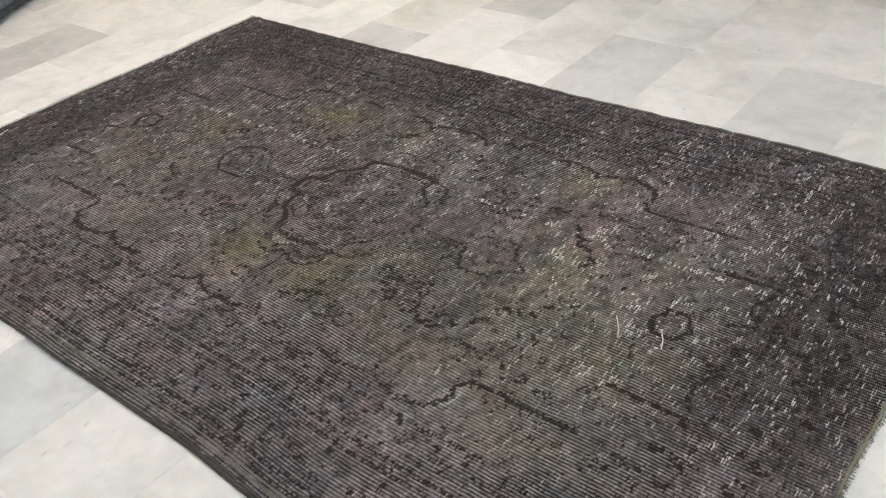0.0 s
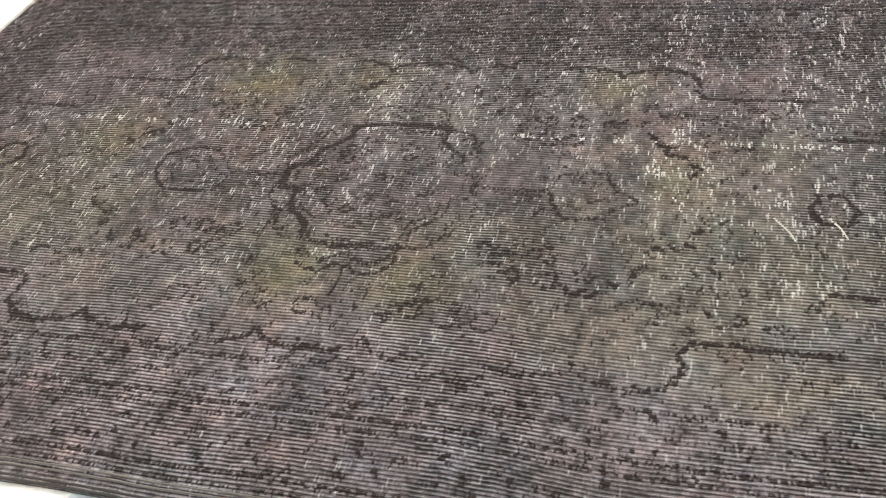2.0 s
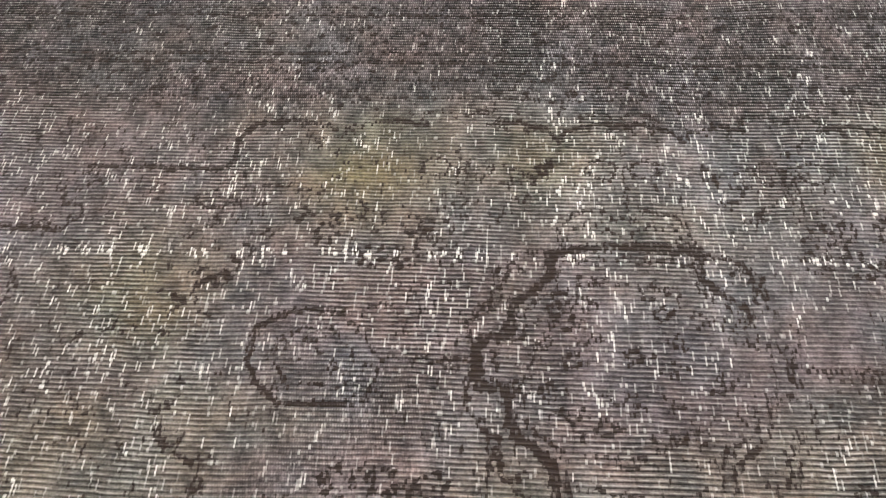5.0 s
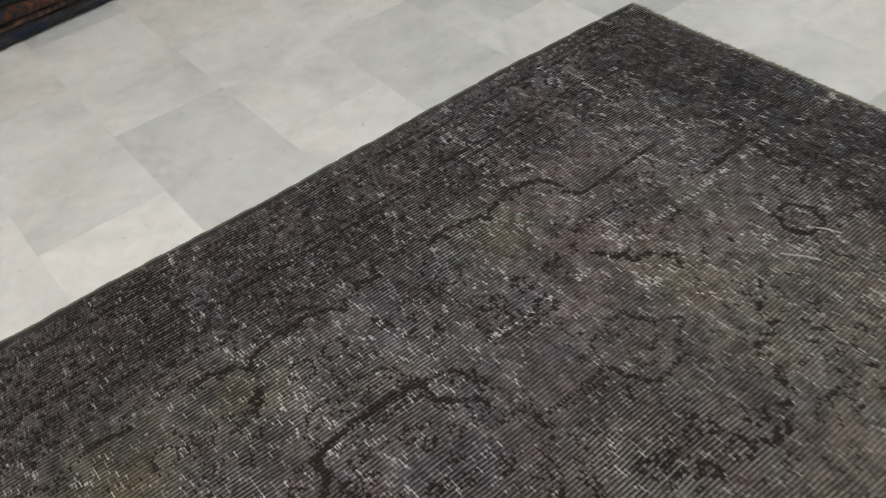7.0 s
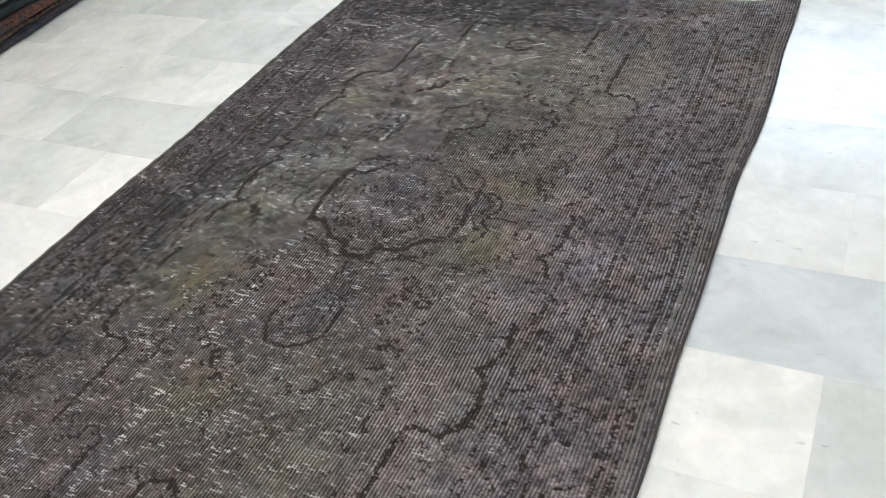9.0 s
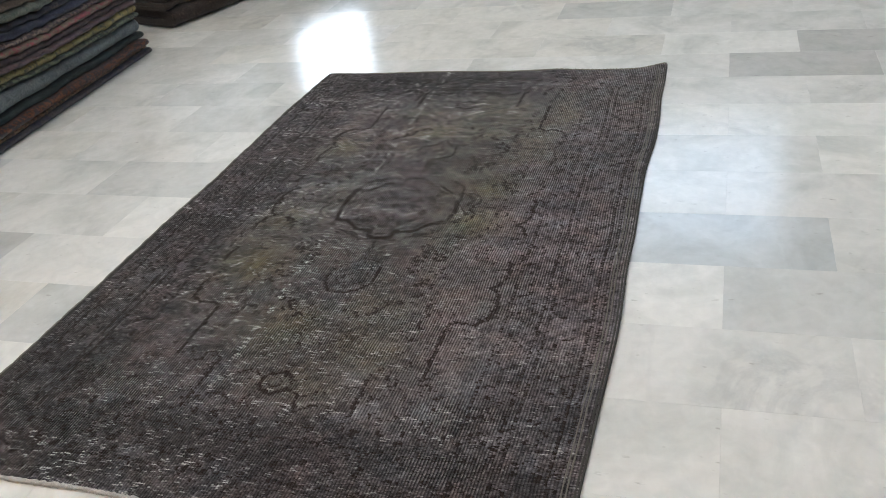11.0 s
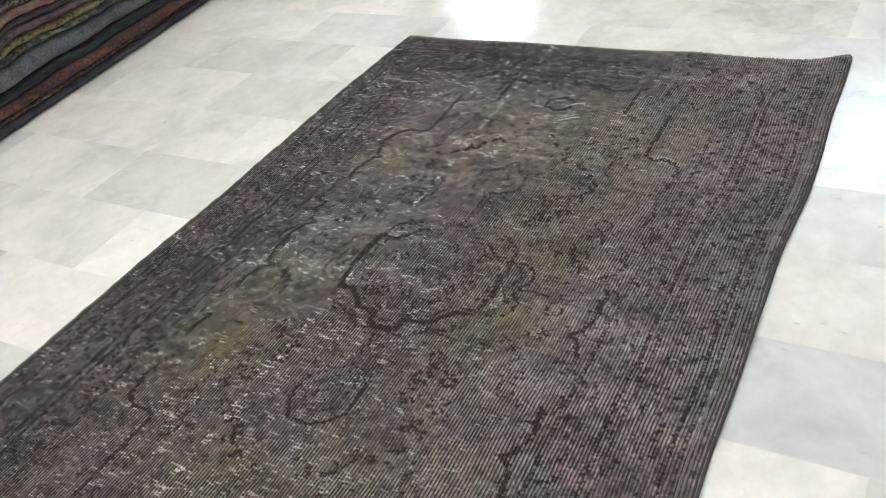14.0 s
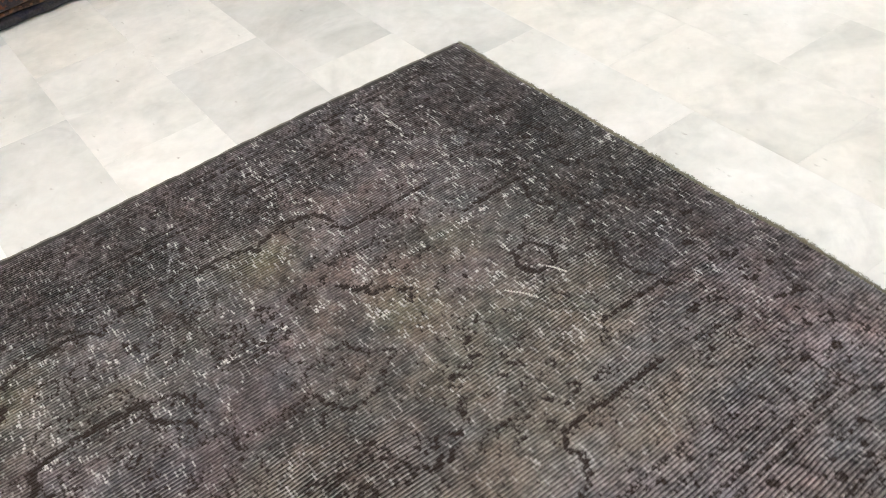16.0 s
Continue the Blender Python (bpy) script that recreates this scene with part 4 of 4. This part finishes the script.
    # white repair stitches and loose threads on the pile
    stitches = (((2.192, 0.768), (2.206, 0.748), (2.220, 0.728), (2.229, 0.706)), ((2.300, 0.764), (2.309, 0.751), (2.315, 0.737), (2.320, 0.722)), ((0.030, 0.530), (0.042, 0.500), (0.058, 0.468), (0.070, 0.436)))
    for st in stitches:
        for a, b in zip(st, st[1:]):
            for q in range(4):
                f = (q + 0.15) / 4
                g = (q + 0.75) / 4
                bm = bmesh.new()
                p0 = [a[n] + (b[n] - a[n]) * f for n in (0, 1)]
                p1 = [a[n] + (b[n] - a[n]) * g for n in (0, 1)]
                mid = [(p0[n] + p1[n]) / 2 for n in (0, 1)]
                zz = 0.0075 + float(rug_rise(mid[0], mid[1]))
                tube(bm, [(*p0, zz - 0.001), (*mid, zz + 0.0012), (*p1, zz - 0.001)], 0.0014, 5)
                part("stitch", bm, THREAD, base, "white cotton repair stitch")
    return base


build_rug()


# ---- stacks of folded rugs ----
WOOLS = {}


def wool(name, main, second, scale=30.0, amount=0.5):
    if name not in WOOLS:
        WOOLS[name] = folded_wool(name, main, second, scale, amount)
    return WOOLS[name]


def rug_stack(origin, turn, length, depth, layers, group, seed):
    """Rugs folded flat and laid on one another, folds to the front. origin: front corner on the floor at the stack's west end."""
    r = np.random.default_rng(seed)
    n = 150
    xs = np.linspace(0, 1, n)
    bottom = np.full(n, 0.001)
    m = Matrix.Translation(origin) @ Matrix.Rotation(turn, 4, "Z")
    for name, thick, main, second, scale, amount, label in layers:
        mat = wool(name, main, second, scale, amount)
        swell = thick * (1 + 0.13 * (lattice(xs * 5.0 + r.uniform(0, 40), xs * 0 + r.uniform(0, 40), 13) - 0.5) + 0.09 * (lattice(xs * 17.0 + r.uniform(0, 40), xs * 0 + 3.0, 14) - 0.5) + 0.08 * (lattice(xs * 43.0 + r.uniform(0, 40), xs * 0 + 4.0, 24) - 0.5))
        top = bottom + swell
        front = r.normal(0, 0.010) + 0.014 * (lattice(xs * 4.0 + r.uniform(0, 40), xs * 0 + 5.0, 15) - 0.5) + 0.007 * (lattice(xs * 14.0 + r.uniform(0, 40), xs * 0 + 8.0, 16) - 0.5) + 0.006 * (lattice(xs * 45.0 + r.uniform(0, 40), xs * 0 + 9.0, 26) - 0.5)
        s0, s1 = r.normal(0, 0.02), length + r.normal(0, 0.012)
        bm = bmesh.new()
        rows = []
        for i in range(n):
            px = s0 + (s1 - s0) * xs[i]
            h, z0, y0 = top[i] - bottom[i], bottom[i], front[i]
            half = h / 2
            # section of a fold: belly at the front, a slit between the two leaves at the sides
            prof = [(depth, 0.0)]
            for k in range(9):
                a = -math.pi / 2 - math.pi * k / 8
                prof.append((y0 + half * 1.15 + half * 1.15 * math.cos(a), half + half * 0.90 * math.sin(a)))
            prof.append((depth, h * 0.985))
            prof.append((depth, h * 0.54))
            prof.append((y0 + h * 0.9, h * 0.52))
            prof.append((y0 + h * 0.9, h * 0.47))
            prof.append((depth, h * 0.45))
            rows.append([bm.verts.new((px, a, z0 + b)) for a, b in prof])
        count = len(rows[0])
        for a, b in zip(rows, rows[1:]):
            for k in range(count):
                f = bm.faces.new((a[k], b[k], b[(k + 1) % count], a[(k + 1) % count]))
                f.smooth = 1 <= k <= 9
        bm.faces.new(rows[0])
        bm.faces.new(rows[-1][::-1])
        bmesh.ops.recalc_face_normals(bm, faces=bm.faces)
        ob = part("folded_rug", bm, mat)
        ob.matrix_world = m
        tagged(ob, label, "folded rug", group)
        if r.random() < 0.4:
            bmf = bmesh.new()
            for q in range(14):
                yy = front[-1] + thick * 0.4 + r.uniform(0, 0.10)
                zz = float(bottom[-1] + swell[-1] * r.uniform(0.3, 0.85))
                out = r.uniform(0.012, 0.04)
                tube(bmf, [(s1 - 0.004, yy, zz), (s1 + out * 0.6, yy + r.normal(0, 0.006), zz + 0.002), (s1 + out, yy + r.normal(0, 0.012), zz - 0.012)], 0.0011, 5)
            fr = part("fringe", bmf, THREAD, ob, "short pale end fringe")
        bottom = top + 0.0006
    return bottom


LAYERS = [
    ("charcoal_wool", 0.036, (0.060, 0.057, 0.060), (0.031, 0.035, 0.058), 16.0, 0.7, "charcoal folded wool rug at the bottom of the stack"),
    ("navy_rust_wool", 0.022, (0.072, 0.052, 0.044), (0.221, 0.130, 0.078), 46.0, 0.8, "dark brown folded rug with tan flecks, in the stack"),
    ("rust_wool", 0.040, (0.156, 0.060, 0.031), (0.039, 0.034, 0.039), 44.0, 1.0, "rust-orange speckled folded rug, in the stack"),
    ("bottle_green_wool", 0.036, (0.021, 0.034, 0.035), (0.039, 0.052, 0.058), 30.0, 0.4, "black-green folded rug, in the stack"),
    ("slate_blue_wool", 0.090, (0.137, 0.159, 0.169), (0.091, 0.109, 0.117), 14.0, 0.6, "thick slate-blue folded rug, in the stack"),
    ("sage_wool", 0.024, (0.156, 0.176, 0.120), (0.033, 0.042, 0.039), 44.0, 0.9, "pale sage folded rug with dark flecks, in the stack"),
    ("olive_wool", 0.042, (0.247, 0.215, 0.091), (0.046, 0.049, 0.033), 36.0, 0.6, "olive-gold folded rug, in the stack"),
    ("mauve_wool", 0.028, (0.124, 0.086, 0.091), (0.052, 0.039, 0.046), 26.0, 0.6, "mauve-grey folded rug, in the stack"),
    ("plum_wool", 0.030, (0.065, 0.049, 0.052), (0.117, 0.091, 0.085), 24.0, 0.6, "dark plum folded rug, in the stack"),
    ("rose_wool", 0.036, (0.247, 0.058, 0.072), (0.195, 0.156, 0.117), 30.0, 1.1, "rose-red folded rug with beige flowers, in the stack"),
    ("beige_wool", 0.028, (0.286, 0.221, 0.182), (0.052, 0.039, 0.046), 44.0, 1.0, "beige speckled folded rug, in the stack"),
    ("navy_wool", 0.042, (0.029, 0.034, 0.062), (0.065, 0.072, 0.104), 20.0, 0.4, "dark navy folded rug, in the stack"),
    ("ink_wool", 0.034, (0.026, 0.029, 0.042), (0.078, 0.065, 0.065), 26.0, 0.5, "ink-blue folded rug, in the stack"),
    ("moss_grey_wool", 0.050, (0.130, 0.143, 0.124), (0.072, 0.098, 0.078), 16.0, 0.6, "moss-grey folded rug, in the stack"),
    ("umber_wool", 0.036, (0.078, 0.058, 0.046), (0.130, 0.104, 0.078), 26.0, 0.5, "umber folded rug near the top of the stack"),
    ("taupe_wool", 0.040, (0.156, 0.130, 0.111), (0.078, 0.065, 0.065), 26.0, 0.5, "taupe folded rug on top of the stack"),
]
BROWNS = [("brown_wool_%s" % w, t, c, d, 26.0, 0.4, label) for w, t, c, d, label in (
    ("a", 0.120, (0.040, 0.030, 0.026), (0.07, 0.05, 0.04), "thick dark brown folded rug at the bottom of the stack"),
    ("b", 0.045, (0.060, 0.045, 0.036), (0.03, 0.025, 0.022), "brown folded rug, in the stack"),
    ("a", 0.070, (0.040, 0.030, 0.026), (0.07, 0.05, 0.04), "dark brown folded rug, in the stack"),
    ("c", 0.040, (0.090, 0.070, 0.050), (0.05, 0.035, 0.03), "light brown folded rug, in the stack"),
    ("b", 0.060, (0.060, 0.045, 0.036), (0.03, 0.025, 0.022), "brown folded rug, in the stack"),
    ("a", 0.060, (0.040, 0.030, 0.026), (0.07, 0.05, 0.04), "dark brown folded rug on top of the stack"),
)]
BLUES = [("slate_blue_wool", 0.05, (0.125, 0.138, 0.142), (0.085, 0.096, 0.098), 14.0, 0.5, "slate-blue folded rug, in the low stack") for _ in range(4)]
SLOPE = math.atan(0.078)
rug_stack((0.75, 2.753, 0.0), SLOPE, 2.38, 0.85, LAYERS, "stack of folded rugs", 3)
rug_stack((3.60, 3.075, 0.0), -0.33, 1.9, 0.85, BROWNS, "stack of brown folded rugs", 8)
rug_stack((-0.80, 0.70, 0.0), math.atan2(0.242, -0.148), 1.2, 0.8, BLUES, "low stack of blue folded rugs", 12)


# ---- marble tiles ----
TILE_W, TILE_L, GAP = 0.3048, 0.6013, 0.0007
GRID = Matrix.Translation((0.492, -0.574, 0.0))


def tile_bmesh(bm, p0, q0, p1, q1):
    """A slab whose top rim is eased."""
    e, zt, zb = 0.0004, 0.0, -0.0038
    tops = [bm.verts.new(c) for c in ((p0 + e, q0 + e, zt), (p1 - e, q0 + e, zt), (p1 - e, q1 - e, zt), (p0 + e, q1 - e, zt))]
    lows = [bm.verts.new(c) for c in ((p0, q0, zt - e), (p1, q0, zt - e), (p1, q1, zt - e), (p0, q1, zt - e))]
    feet = [bm.verts.new((v.co.x, v.co.y, zb)) for v in lows]
    bm.faces.new(tops)
    for a, b in ((tops, lows), (lows, feet)):
        for k in range(4):
            bm.faces.new((a[k], b[k], b[(k + 1) % 4], a[(k + 1) % 4]))


TONES = {"white": (1.0, 0.997, 0.985), "bright": (1.10, 1.097, 1.08), "cream": (1.0, 0.985, 0.95), "grey": (0.855, 0.865, 0.862), "blue": (0.82, 0.855, 0.88), "dark": (0.765, 0.77, 0.765)}
KNOWN = {(2, 3): "bright", (3, 3): "grey", (5, 3): "grey", (1, 4): "dark", (0, 3): "grey", (2, 0): "blue", (7, -1): "dark", (8, -1): "dark", (7, -2): "grey", (-4, 2): "dark", (1, 0): "bright", (1, -1): "grey", (3, 0): "white", (4, 0): "white", (5, 0): "bright", (-1, 0): "white", (0, 0): "white", (4, 4): "white", (4, 3): "white", (6, 3): "white", (1, 3): "white", (2, 4): "white", (3, 4): "white", (5, 4): "white", (8, 2): "cream", (8, 1): "cream", (9, 1): "cream", (6, 0): "white", (6, -1): "white"}
bm = bmesh.new()
tile_bmesh(bm, 0, 0, TILE_W, TILE_L)
bmesh.ops.recalc_face_normals(bm, faces=bm.faces)
tile_mesh = bpy.data.meshes.new("marble_tile")
bm.to_mesh(tile_mesh)
bm.free()
tile_mesh.materials.append(MARBLE)

rest = bmesh.new()
trng = random.Random(5)
singles = 0
for row in range(-15, 27):
    p = row * (TILE_W + GAP)
    start = (0.301 if row % 2 else 0.0) + trng.uniform(-0.004, 0.004)
    for col in range(-8, 11):
        q = start + col * (TILE_L + GAP)
        world_p = GRID @ Vector((p + 0.15, q + 0.3, 0))
        if not (ROOM_W - 0.2 < world_p.x < ROOM_E + 0.2 and ROOM_S - 0.3 < world_p.y < ROOM_N + 0.3):
            continue
        hidden = 0.35 < world_p.x < 2.4 and 0.33 < world_p.y < 1.3
        tone = KNOWN.get((row, col)) or trng.choices(("white", "bright", "cream", "grey", "dark"), (8, 1.6, 2.0, 1.2, 0.3))[0]
        jig = trng.uniform(0.975, 1.02)
        near = -1.6 < world_p.x < 5.2 and -2.2 < world_p.y < 3.3 and not hidden
        if near and singles < 300:
            ob = new("tile", tile_mesh)
            ob.parent = floor
            ob.matrix_world = GRID @ Matrix.Translation((p, q, trng.uniform(-0.0004, 0.0)))
            ob.color = (*(c * jig for c in TONES[tone]), 1)
            singles += 1
        else:
            tile_bmesh(rest, p, q, p + TILE_W, q + TILE_L)
bmesh.ops.recalc_face_normals(rest, faces=rest.faces)
rest_ob = part("tile_field", rest, MARBLE_JOINED, floor, "polished white marble tiles farther off")
rest_ob.matrix_world = GRID
tagged(rest_ob, kind="stuff")
